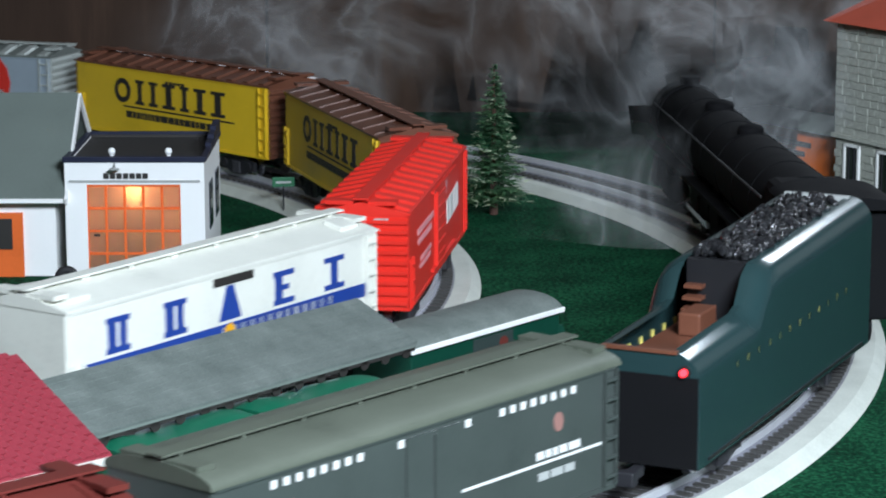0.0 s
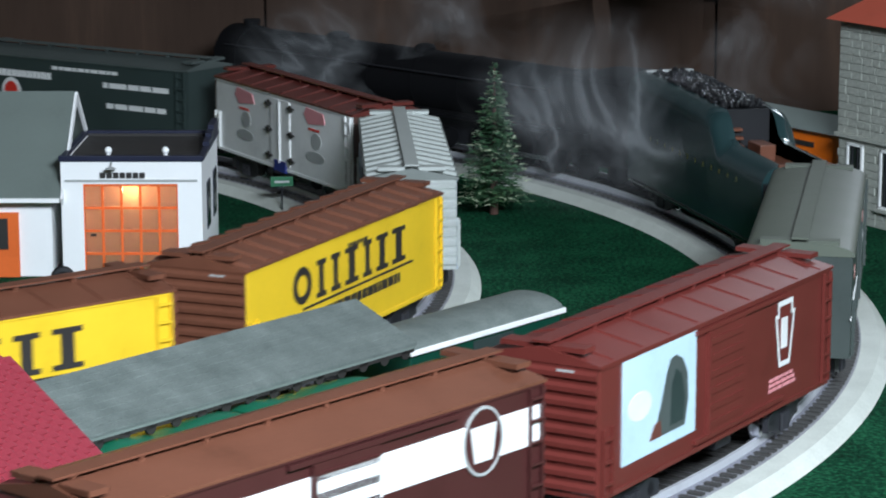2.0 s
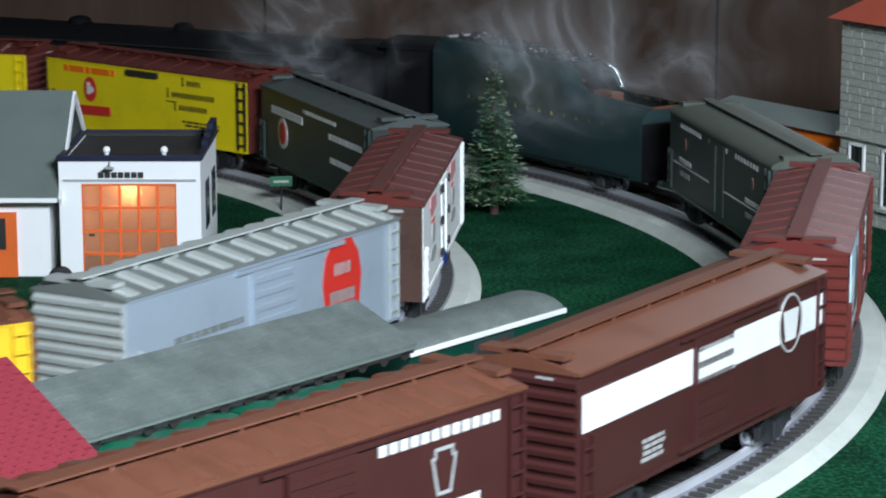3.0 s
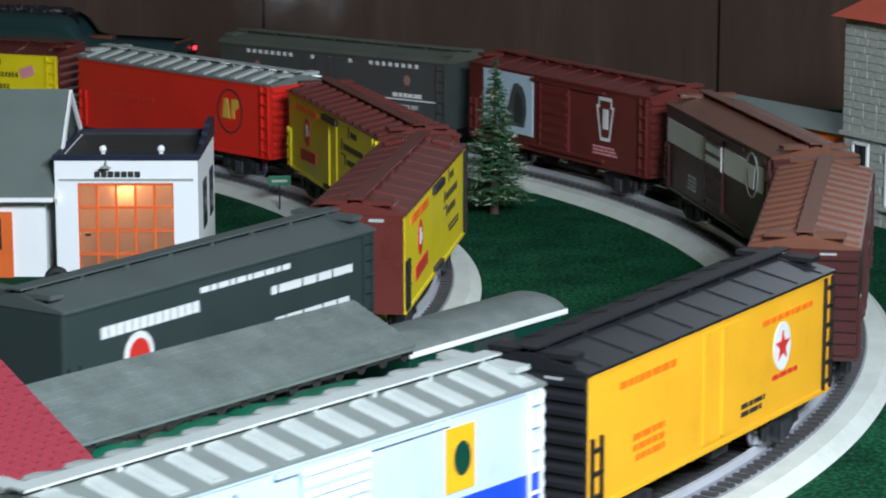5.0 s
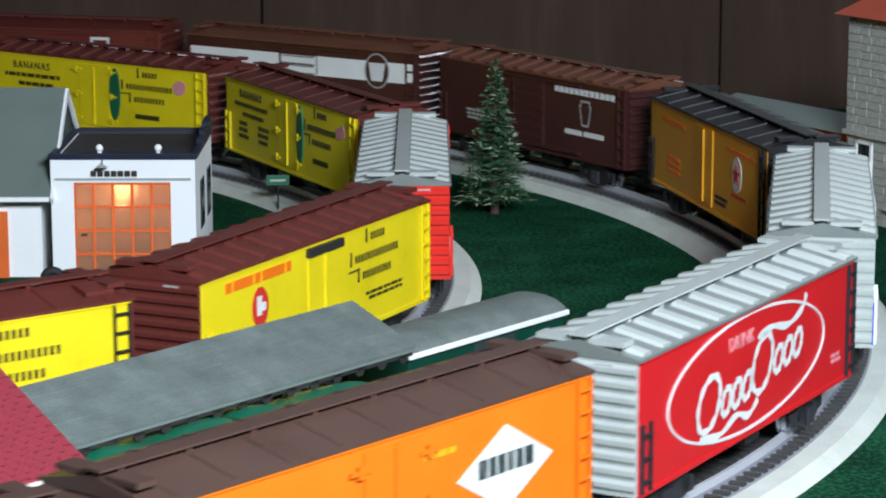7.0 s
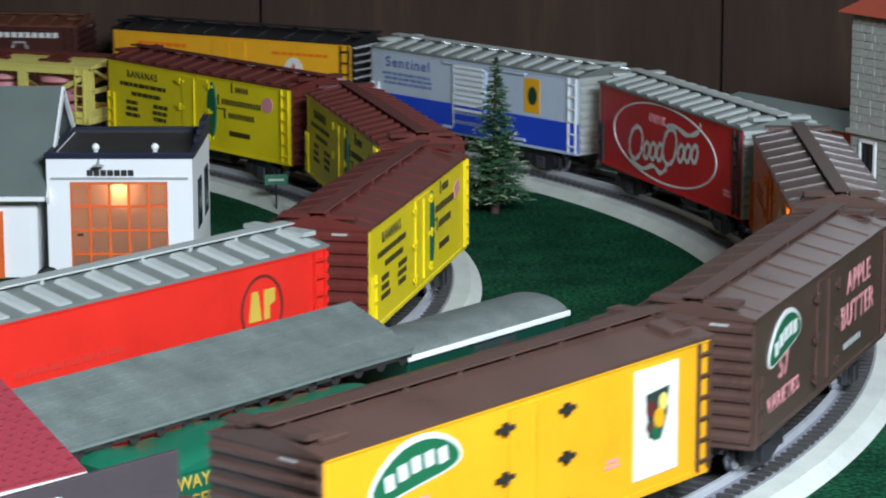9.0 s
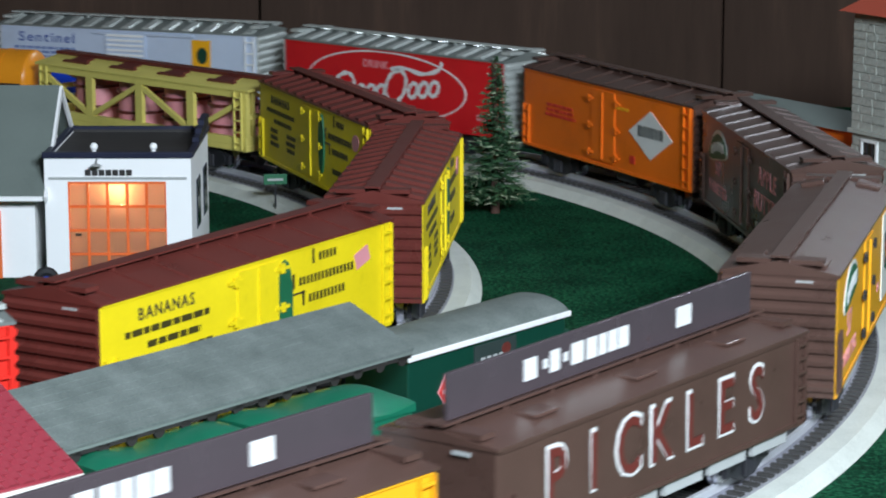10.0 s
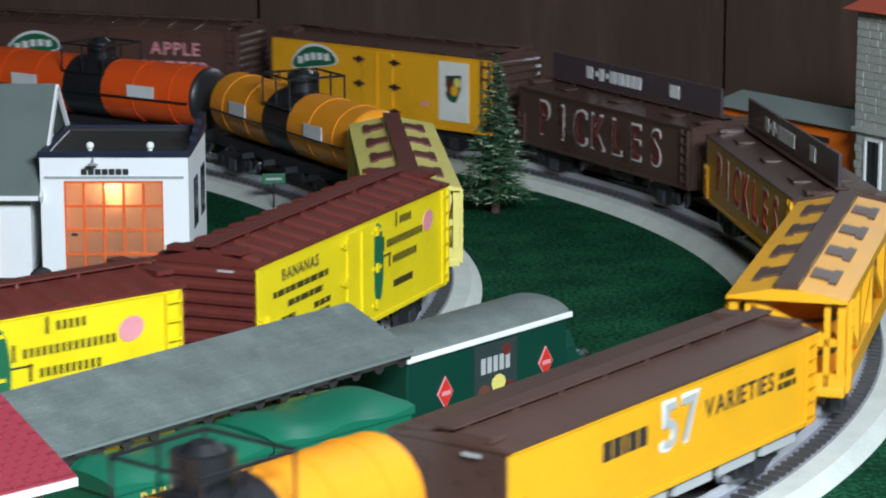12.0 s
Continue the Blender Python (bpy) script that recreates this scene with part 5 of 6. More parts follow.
def station():
    root = tagged(new("service_station"), "white toy service station with lit orange garage door", "toy building")
    root.matrix_basis = pose(-0.2675, 1.74, 0, 0, 0, 0)
    w, h, d = 0.0985, 0.083, 0.125
    t = 0.003
    dx0, dx1, dz = 0.0155, 0.0815, 0.067
    for q in ((0, dx0, 0, t, 0, h), (dx1, w, 0, t, 0, h), (dx0, dx1, 0, t, dz, h)):
        part("front_wall", box(B(), *q), STATIONWHITE, root, "white front wall")
    part("side_wall", box(B(), w - t, w, t, d, 0, h), STATIONWHITE, root)
    part("side_wall", box(B(), 0, t, t, d, 0, h), STATIONWHITE, root)
    part("back_wall", box(B(), t, w - t, d - t, d, 0, h), STATIONWHITE, root)
    part("flat_roof", box(B(), t, w - t, t, d - t, h - 0.004, h - 0.001), INK, root, "black tarred roof")
    for a in ((-0.001, w + 0.001, -0.0015, t, h, h + 0.004), (w - t, w + 0.0015, t + 0.0001, d, h, h + 0.003)):
        part("roof_trim", box(B(), *a, 0.0004), COPING, root, "dark blue coping")
    for i in range(3):
        part("parapet_step", box(B(), w - 0.0035, w + 0.001, 0.05 + i * 0.02, d, h + 0.003 + i * 0.003, h + 0.0061 + i * 0.003), COPING, root)
    part("roof_trim", box(B(), 0.0, w - t - 0.0002, d - t, d + 0.001, h, h + 0.003, 0.0004), COPING, root, "dark blue coping")
    part("roof_trim", box(B(), -0.001, t, t + 0.0002, d - t - 0.0002, h, h + 0.003, 0.0004), COPING, root, "dark blue coping")
    part("parapet_lining", box(B(), t, w - t, d - t - 0.0012, d - t - 0.0002, h - 0.001, h + 0.001), INK, root, "black tarred upstand")
    for y in (0.035, 0.085):
        sw = part("side_window", box(B(), w - 0.0004, w + 0.0006, y, y + 0.024, 0.028, 0.062), COPING, root, "dark side window frame")
        for k in range(3):
            part("side_pane", box(B(), w + 0.0002, w + 0.0009, y + 0.0015, y + 0.0225, 0.0295 + k * 0.0108, 0.0393 + k * 0.0108), DARKGLASS, sw, "dark glass")
    part("fascia_line", box(B(), 0.003, w - 0.003, -0.0012, 0, 0.0688, 0.0702), GREYINK, root)
    for i in range(7):
        x = 0.0275 + i * 0.0046
        part("sign_letter", box(B(), x, x + 0.0038, -0.0012, 0, 0.0712, 0.0752, 0.0003), INK, root, "dark letter block")
    lamp = part("gooseneck_lamp", cyl(B(), (0.036, -0.006, 0.0788), (0.036, -0.006, 0.0802), 0.0042, 16, 0.001), GREYINK, root, "small sign lamp")
    cyl_b = B()
    cyl(cyl_b, (0.036, 0.0, 0.0835), (0.036, -0.006, 0.08), 0.0005, 6)
    part("lamp_arm", cyl_b, GREYINK, lamp)
    for x in (0.033, 0.073):
        bm = cyl(B(), (x, 0.006, h - 0.003), (x, 0.006, h + 0.006), 0.0016, 12)
        bmesh.ops.create_uvsphere(bm, u_segments=12, v_segments=8, radius=0.0027, matrix=Matrix.Translation((x, 0.006, h + 0.0068)))
        part("roof_vent", bm, STATIONWHITE, root, "small white roof vent", None, True)
    dr = part("garage_door", box(B(), dx0, dx1, 0.0016, 0.0024, 0, 0.0012), DOORORANGE, root, "orange gridded garage door")
    grid = B()
    for i in range(6):
        x = dx0 + (dx1 - dx0) * i / 5
        box(grid, max(dx0, x - 0.0009), min(dx1, x + 0.0009), 0.0004, 0.0026, 0, dz)
    for j in range(5):
        z = 0.0009 + (dz - 0.0018) * j / 4
        box(grid, dx0, dx1, 0.0006, 0.0024, z - 0.0009, z + 0.0009)
    part("door_muntins", grid, DOORORANGE, dr)
    pane = mesh_of("pane", box(B(), 0.001, (dx1 - dx0) / 5 - 0.001, 0.0013, 0.0017, 0.001, (dz - 0.0018) / 4 - 0.001), PANE)
    for i in range(5):
        for j in range(4):
            part("pane", pane, None, dr, "", pose(dx0 + (dx1 - dx0) * i / 5, 0, 0.0009 + (dz - 0.0018) * j / 4))
    part("door_handle", box(B(), 0.02, 0.024, -0.001, 0.0006, 0.03, 0.0315), INK, dr)
    part("bulb", None or sphere(0.046, 0.03, 0.058, 0.005), BULB, root, "lit warm bulb inside")
    # gabled wing
    wing = part("wing_wall", box(B(), -0.16, -0.008, 0.006, 0.155, 0, 0.0565), STATIONWHITE, root, "white wing")
    part("wing_door", box(B(), -0.075, -0.031, 0.003, 0.006, 0.0, 0.046), DOORORANGE, wing, "orange door")
    for x in (-0.065, -0.045):
        part("door_pane", box(B(), x - 0.0065, x + 0.0065, 0.0022, 0.0032, 0.02, 0.042), INK, wing, "dark pane")
    ym, zr, ze = 0.08, 0.1215, 0.0585
    g = B()
    pts = [(0.006, 0.0565), (ym, zr - 0.004), (0.155, 0.0565)]
    a = [g.verts.new((-0.0095, y, z)) for y, z in pts]
    b = [g.verts.new((-0.0125, y, z)) for y, z in pts]
    g.faces.new(a)
    g.faces.new(b[::-1])
    for i in range(3):
        g.faces.new((a[i], b[i], b[(i + 1) % 3], a[(i + 1) % 3]))
    part("gable", g, STATIONWHITE, wing, "white gable")
    for e0 in ((-0.006, ze), (0.166, ze)):
        e1 = (ym, zr)
        bm = B()
        v = [bm.verts.new((x, y, z)) for x in (-0.165, 0.0) for y, z in (e0, e1)]
        q = [bm.verts.new((k.co.x, k.co.y, k.co.z - 0.003)) for k in v]
        for f in ((v[0], v[1], v[3], v[2]), (q[0], q[2], q[3], q[1]), (v[0], q[0], q[1], v[1]), (v[2], v[3], q[3], q[2]), (v[0], v[2], q[2], q[0]), (v[1], q[1], q[3], v[3])):
            bm.faces.new(f)
        part("roof_slope", bm, ROOFGREY, wing, "grey shingle roof")
        part("bargeboard", beam(B(), (0.0012, e0[0], ze - 0.003), (0.0012, ym, zr - 0.003), 0.0018, 0.0055), STATIONWHITE, wing)
    part("eave_board", box(B(), -0.165, -0.0005, -0.0075, -0.0055, ze - 0.0035, ze - 0.0005), STATIONWHITE, wing)
    return root


def sphere(x, y, z, r, n=14):
    bm = B()
    bmesh.ops.create_uvsphere(bm, u_segments=n, v_segments=n // 2 + 1, radius=r, matrix=Matrix.Translation((x, y, z)))
    return bm


PANE, _nt, _b = nodes_of("frosted_pane")
_b.inputs["Base Color"].default_value = (0.8, 0.45, 0.3, 1)
_b.inputs["Roughness"].default_value = 0.55
_b.inputs["Transmission Weight"].default_value = 0.85
BULB = glow("warm_bulb", (1.0, 0.62, 0.3), 150)
station()


def fir(x, y, height, seed):
    root = tagged(new("fir_tree"), "dark green bottle-brush fir tree with pale tips", "toy tree")
    root.matrix_basis = pose(x, y, 0)
    part("trunk", cyl(B(), (0, 0, 0), (0, 0, height * 0.97), 0.0035, 8, 0.0006), CHOC, root)
    rng = random.Random(seed)
    crown, tips = B(), B()
    tiers = 30
    for i in range(tiers):
        f = i / (tiers - 1)
        z = height * (0.1 + 0.88 * f)
        reach = 0.0235 * (1 - f) ** 0.85 + 0.002
        n = int(10 + 20 * (1 - f))
        for k in range(n):
            a = rng.uniform(0, math.tau)
            r = reach * rng.uniform(0.6, 1.12)
            droop = rng.uniform(-0.25, 0.15) * r
            zz = z + rng.uniform(-0.002, 0.002)
            tip = Vector((math.cos(a) * r, math.sin(a) * r, zz + droop))
            for q in range(5):
                p = Vector((0, 0, zz)).lerp(tip, 0.3 + 0.17 * q)
                for s in (-1, 1):
                    b = a + s * rng.uniform(0.5, 1.2)
                    ln = r * 0.32 * rng.uniform(0.6, 1.2) + 0.0012
                    e = p + Vector((math.cos(b) * ln, math.sin(b) * ln, rng.uniform(-0.3, 0.25) * ln))
                    side = Vector((-math.sin(b), math.cos(b), rng.uniform(-0.6, 0.6))) * 0.0010
                    bm = tips if q == 4 and rng.random() < 0.5 else crown
                    bm.faces.new([bm.verts.new(p - side), bm.verts.new(p + side), bm.verts.new(e)])
            side = Vector((-math.sin(a), math.cos(a), 0)) * 0.0007
            crown.faces.new([crown.verts.new(Vector((0, 0, zz)) - side), crown.verts.new(Vector((0, 0, zz)) + side), crown.verts.new(tip)])
    for bm, nm, mt in ((crown, "foliage", NEEDLE), (tips, "frosting", FROST)):
        me = bpy.data.meshes.new(nm)
        bm.to_mesh(me)
        bm.free()
        me.materials.append(mt)
        tagged(part(nm, me, mt, root), kind="stuff")
    return root


fir(0.040, 1.985, 0.122, 3)


def street_sign(x, y):
    root = tagged(new("street_sign"), "small green street sign on a thin post", "toy sign")
    root.matrix_basis = pose(x, y, 0, 0, 0, 8)
    part("post", cyl(B(), (0, 0, 0), (0, 0, 0.026), 0.0007, 8), DARK, root)
    part("plate", box(B(), -0.009, 0.009, -0.0006, 0.0006, 0.0215, 0.0295, 0.0003), GREENINK, root, "green plate")
    part("plate_bar", box(B(), -0.006, 0.006, -0.0009, -0.0005, 0.0245, 0.0262), GREYINK, root, "pale bar")
    return root


street_sign(-0.129, 1.99)


def shingled(bm, x0, x1, p0, p1, rows, lift=0.0012):
    """Lapped courses of roofing from the eave p0 to the ridge p1, both (y, z)."""
    for i in range(rows):
        f0, f1 = i / rows, (i + 1) / rows + 0.02
        a = (p0[0] + (p1[0] - p0[0]) * f0, p0[1] + (p1[1] - p0[1]) * f0)
        b = (p0[0] + (p1[0] - p0[0]) * min(f1, 1), p0[1] + (p1[1] - p0[1]) * min(f1, 1))
        v = [bm.verts.new(q) for q in ((x0, a[0], a[1] + lift), (x1, a[0], a[1] + lift), (x1, b[0], b[1]), (x0, b[0], b[1]), (x0, a[0], a[1] - 0.001), (x1, a[0], a[1] - 0.001))]
        bm.faces.new(v[:4])
        bm.faces.new((v[0], v[4], v[5], v[1]))
    return bm


SHINGLE = speckle("grey_shingle", [(0.35, (0.085, 0.103, 0.094)), (0.5, (0.125, 0.147, 0.135)), (0.65, (0.175, 0.2, 0.184))], 900, 0.75, 900, 0.0008, 0.7)


def platform_shelter():
    root = tagged(new("platform_shelter"), "long grey roofed shelter on a station platform", "toy building")
    # x along the platform, y away from the outer track
    root.matrix_basis = pose(-0.1632, 1.104, 0, 0, 0, 51.4)
    ln, d, ze, zr = 0.2387, 0.0425, 0.06, 0.078
    for i in range(9):
        a, b = i / 9, (i + 1) / 9
        part("roof_course", shingled(B(), 0, ln, (d * a, ze + (zr - ze) * a), (d * b, ze + (zr - ze) * b), 1, 0.0004), SHINGLE, root, "grey roofing course")
    part("roof_deck", prism_yz(B(), [(0.0006, ze - 0.003), (d, zr - 0.003), (d, zr - 0.0004), (0.0006, ze - 0.0004)], 0.0005, ln - 0.0005), ROOFGREY, root)
    part("back_slope", prism_yz(B(), [(d, zr - 0.003), (d + 0.016, zr - 0.010), (d + 0.016, zr - 0.0075), (d, zr)], 0, ln), ROOFGREY, root)
    fas = part("valance", box(B(), 0.001, ln - 0.001, 0.001, 0.0025, ze - 0.005, ze - 0.0005), INK, root, "dark scalloped valance")
    for i in range(14):
        x = 0.008 + i * (ln - 0.016) / 13
        part("scallop", cyl(B(), (x, 0.001, ze - 0.0045), (x, 0.0025, ze - 0.0045), 0.0034, 12), INK, fas)
    for i in range(5):
        x = 0.02 + i * (ln - 0.04) / 4
        part("post", box(B(), x - 0.0016, x + 0.0016, 0.03, 0.0332, 0.006, zr - 0.006), DARK, root)
    part("platform", box(B(), -0.005, ln + 0.002, 0.012, d + 0.014, 0.0, 0.006), BALLAST, root)
    return root


def prism_yz(bm, pts, x0, x1):
    a = [bm.verts.new((x0, y, z)) for y, z in pts]
    b = [bm.verts.new((x1, y, z)) for y, z in pts]
    bm.faces.new(a)
    bm.faces.new(b[::-1])
    for i in range(len(pts)):
        bm.faces.new((a[i], b[i], b[(i + 1) % len(pts)], a[(i + 1) % len(pts)]))
    bmesh.ops.recalc_face_normals(bm, faces=bm.faces)
    return bm


platform_shelter()


def wheels(root, xs, ys, r=0.0085):
    for x in xs:
        for y in ys:
            w = part("wheel", cyl(B(), (x, y - 0.003, r), (x, y + 0.003, r), r, 18), TYRE, root, "black tyre", None, True)
            part("hub", cyl(B(), (x, y - 0.0034, r), (x, y + 0.0034, r), r * 0.5, 12), GREEN, w)


def express_van():
    root = tagged(new("express_van"), "deep green express van with grey arched roof", "toy van")
    root.matrix_basis = pose(-0.0177, 1.3112, 0, 0, 0, 51)
    ln, d, z0, z1 = 0.1376, 0.046, 0.009, 0.0485
    part("body", box(B(), 0.001, ln - 0.001, 0.001, d - 0.001, z0, z1, 0.001), DEEPGREEN, root, "deep green body")
    arc = [(d / 2 - d / 2 * math.cos(a), z1 + 0.0085 * math.sin(a)) for a in [math.pi * i / 14 for i in range(15)]]
    part("roof", prism_yz(B(), arc + [(d, z1 - 0.001), (0, z1 - 0.001)], -0.001, ln + 0.001), SHINGLE, root, "grey arched roof", None, True)
    for y in (-0.0015, d):
        part("roof_rail", box(B(), -0.001, ln + 0.001, y, y + 0.0015, z1 - 0.001, z1 + 0.002, 0.0004), WHITE, root, "white roof edge")
    for x in (0.031, 0.117):
        m = pose(x, 0.001, 0.0262, 90, 0, 0)
        part("diamond", flat([(-0.0064, 0), (0, -0.0088), (0.0064, 0), (0, 0.0088)]), PINKINK, root, "red diamond emblem", m)
        part("diamond_face", flat([(-0.0056, 0), (0, -0.0078), (0.0056, 0), (0, 0.0078)], 0.0009), REDINK, root, "", m)
        part("diamond_bar", rect(0.007, 0.0022, 0.0012), PINKINK, root, "", m)
    poster = part("poster", rect(0.036, 0.033, 0.0008), SLATE, root, "dark poster with pale lettering", pose(0.073, 0.001, 0.029, 90, 0, 0))
    for i in range(5):
        part("poster_block", rect(0.0036, 0.0085, 0.001), GREYINK, poster, "", pose(-0.011 + i * 0.0052, 0.005, 0))
    for x, y, r, mt in ((-0.01, -0.009, 0.005, ROOFBROWN), (0.002, -0.006, 0.006, PALEYELLOW), (0.011, -0.01, 0.005, MAROON), (0.009, 0.011, 0.004, MAROON)):
        part("poster_patch", oval(r, r * 0.8, 10, 0.0011), mt, poster, "", pose(x, y, 0))
    cab = part("cab", prism_yz(B(), [(0.004, 0.009), (d - 0.004, 0.009), (d - 0.006, 0.028), (d - 0.010, 0.036), (0.010, 0.036), (0.006, 0.028)], ln, ln + 0.014), DEEPGREEN, root, "green cab")
    part("hood", box(B(), ln + 0.014, ln + 0.03, 0.011, d - 0.011, 0.009, 0.0225, 0.003), DEEPGREEN, root)
    part("windscreen", box(B(), ln + 0.0137, ln + 0.0146, 0.011, d - 0.011, 0.025, 0.033), INK, cab)
    for y in (0.012, d - 0.012):
        part("headlamp", cyl(B(), (ln + 0.027, y, 0.019), (ln + 0.0315, y, 0.019), 0.003, 12), STEEL, root)
    part("bumper", box(B(), ln + 0.03, ln + 0.032, 0.006, d - 0.006, 0.009, 0.0115), STEEL, root)
    wheels(root, (0.024, ln + 0.014), (0.005, d - 0.005))
    return root


express_van()


def express_truck(x, y, turn, ln, word):
    root = tagged(new("express_truck"), "glossy green express truck with soft rounded roof", "toy truck", "green express trucks")
    root.matrix_basis = pose(x, y, 0, 0, 0, turn)
    d, z0, z1 = 0.048, 0.010, 0.0465
    part("body", box(B(), 0.0008, ln - 0.0008, 0.0, d, z0, z1, 0.0012), GREEN, root, "glossy green body")
    bm = B()
    nx, ny = 24, 12
    grid = []
    for i in range(nx + 1):
        fx = i / nx
        col = []
        for j in range(ny + 1):
            fy = j / ny
            ex = min(1.0, min(fx, 1 - fx) * 9)
            swell = (math.sin(math.pi * fy) ** 0.6) * (0.55 + 0.45 * math.sin(ex * math.pi / 2))
            wave = 0.0016 * math.sin(fx * math.tau * 1.5 + 0.6) * math.sin(math.pi * fy)
            edge = 0.0012 * math.sin(fx * math.tau * 2 + 1.0)
            col.append(bm.verts.new((fx * ln, -0.001 + (d + 0.002) * fy, z1 + 0.0065 * swell + wave + edge * (1 - math.sin(math.pi * fy)))))
        grid.append(col)
    for i in range(nx):
        for j in range(ny):
            bm.faces.new((grid[i][j], grid[i + 1][j], grid[i + 1][j + 1], grid[i][j + 1]))
    rim = [grid[i][0] for i in range(nx + 1)] + [grid[nx][j] for j in range(1, ny + 1)] + [grid[i][ny] for i in range(nx - 1, -1, -1)] + [grid[0][j] for j in range(ny - 1, 0, -1)]
    low = [bm.verts.new((v.co.x, v.co.y, z1 - 0.003)) for v in rim]
    for i in range(len(rim)):
        k = (i + 1) % len(rim)
        bm.faces.new((rim[i], low[i], low[k], rim[k]))
    part("roof", bm, GREEN, root, "soft rounded green roof", None, True)
    if word:
        for txt, u, v, s in (("RAILWAY", ln * 0.36, 0.0385, 0.0085), ("EXPRESS", ln * 0.76, 0.0385, 0.0085), ("AGENCY", ln * 0.55, 0.0295, 0.0085)):
            me = words(txt, s).copy()
            me.materials.append(GOLDINK)
            part("lettering", me, GOLDINK, root, "gold lettering", pose(u, -0.0004, v, 90, 0, 0))
    m = pose(ln * 0.84, 0.0, 0.0225, 90, 0, 0)
    part("diamond", flat([(-0.0085, 0), (0, -0.013), (0.0085, 0), (0, 0.013)]), RED, root, "red diamond emblem", m)
    wheels(root, (0.018, ln - 0.018), (0.004, d - 0.004))
    part("chassis", box(B(), 0.006, ln - 0.006, 0.01, d - 0.01, 0.006, 0.0105), DARK, root)
    return root


express_truck(-0.139, 1.0945, 47.5, 0.0925, True)
express_truck(-0.0755, 1.1638, 47.5, 0.0915, False)


def depot():
    root = tagged(new("depot"), "small station depot with red tiled roof", "toy building")
    root.matrix_basis = pose(-0.1492, 1.0640, 0, 0, 0, 45)
    ln, d, ze, rise = 0.2, 0.07, 0.0622, 0.034
    part("wall", box(B(), -ln + 0.01, -0.008, 0.012, 1.4 * d, 0, ze), WHITE, root, "white wall")
    part("gable", prism_yz(B(), [(0.012, ze), (1.4 * d, ze), (1.4 * d, ze + rise * 0.5), (d, ze + rise * 0.84)], -0.014, -0.008), WHITE, root)
    for s in (0, 1):
        p0, p1 = ((0.0, ze), (d, ze + rise)) if s == 0 else ((1.45 * d, ze + rise * 0.55), (d, ze + rise))
        sl = part("roof_slope", prism_yz(B(), [p0, p1, (p1[0], p1[1] - 0.003), (p0[0], p0[1] - 0.003)], -ln, 0), REDROOF, root, "red roof deck")
        if s == 0:
            n, rows = 13, 22
            tile = mesh_of("tile", tile_bm(0.0075, d / math.cos(math.atan2(rise, d)) / rows * 1.15), REDROOF)
            tilt = math.degrees(math.atan2(rise, d))
            for j in range(rows):
                for i in range(n):
                    x = -0.004 - i * 0.0076 - (0.0038 if j % 2 else 0)
                    f = j / rows
                    part("tile", tile, None, sl, "", pose(x, d * f + 0.0005, ze + rise * f + 0.0004, tilt - 3, 0, 0))
    part("eave_trim", box(B(), -ln, 0, -0.001, 0.001, ze - 0.0045, ze - 0.001), CREAM, root, "pale eave trim")
    return root


def tile_bm(w, ln):
    bm = B()
    pts = [(-w / 2, 0.0), (-w * 0.25, 0.0011), (w * 0.25, 0.0011), (w / 2, 0.0)]
    a = [bm.verts.new((x, 0, z)) for x, z in pts]
    b = [bm.verts.new((x, ln, z)) for x, z in pts]
    for i in range(3):
        bm.faces.new((a[i], a[i + 1], b[i + 1], b[i]))
    bm.faces.new(a[::-1])
    bm.faces.new(b)
    return bm


depot()


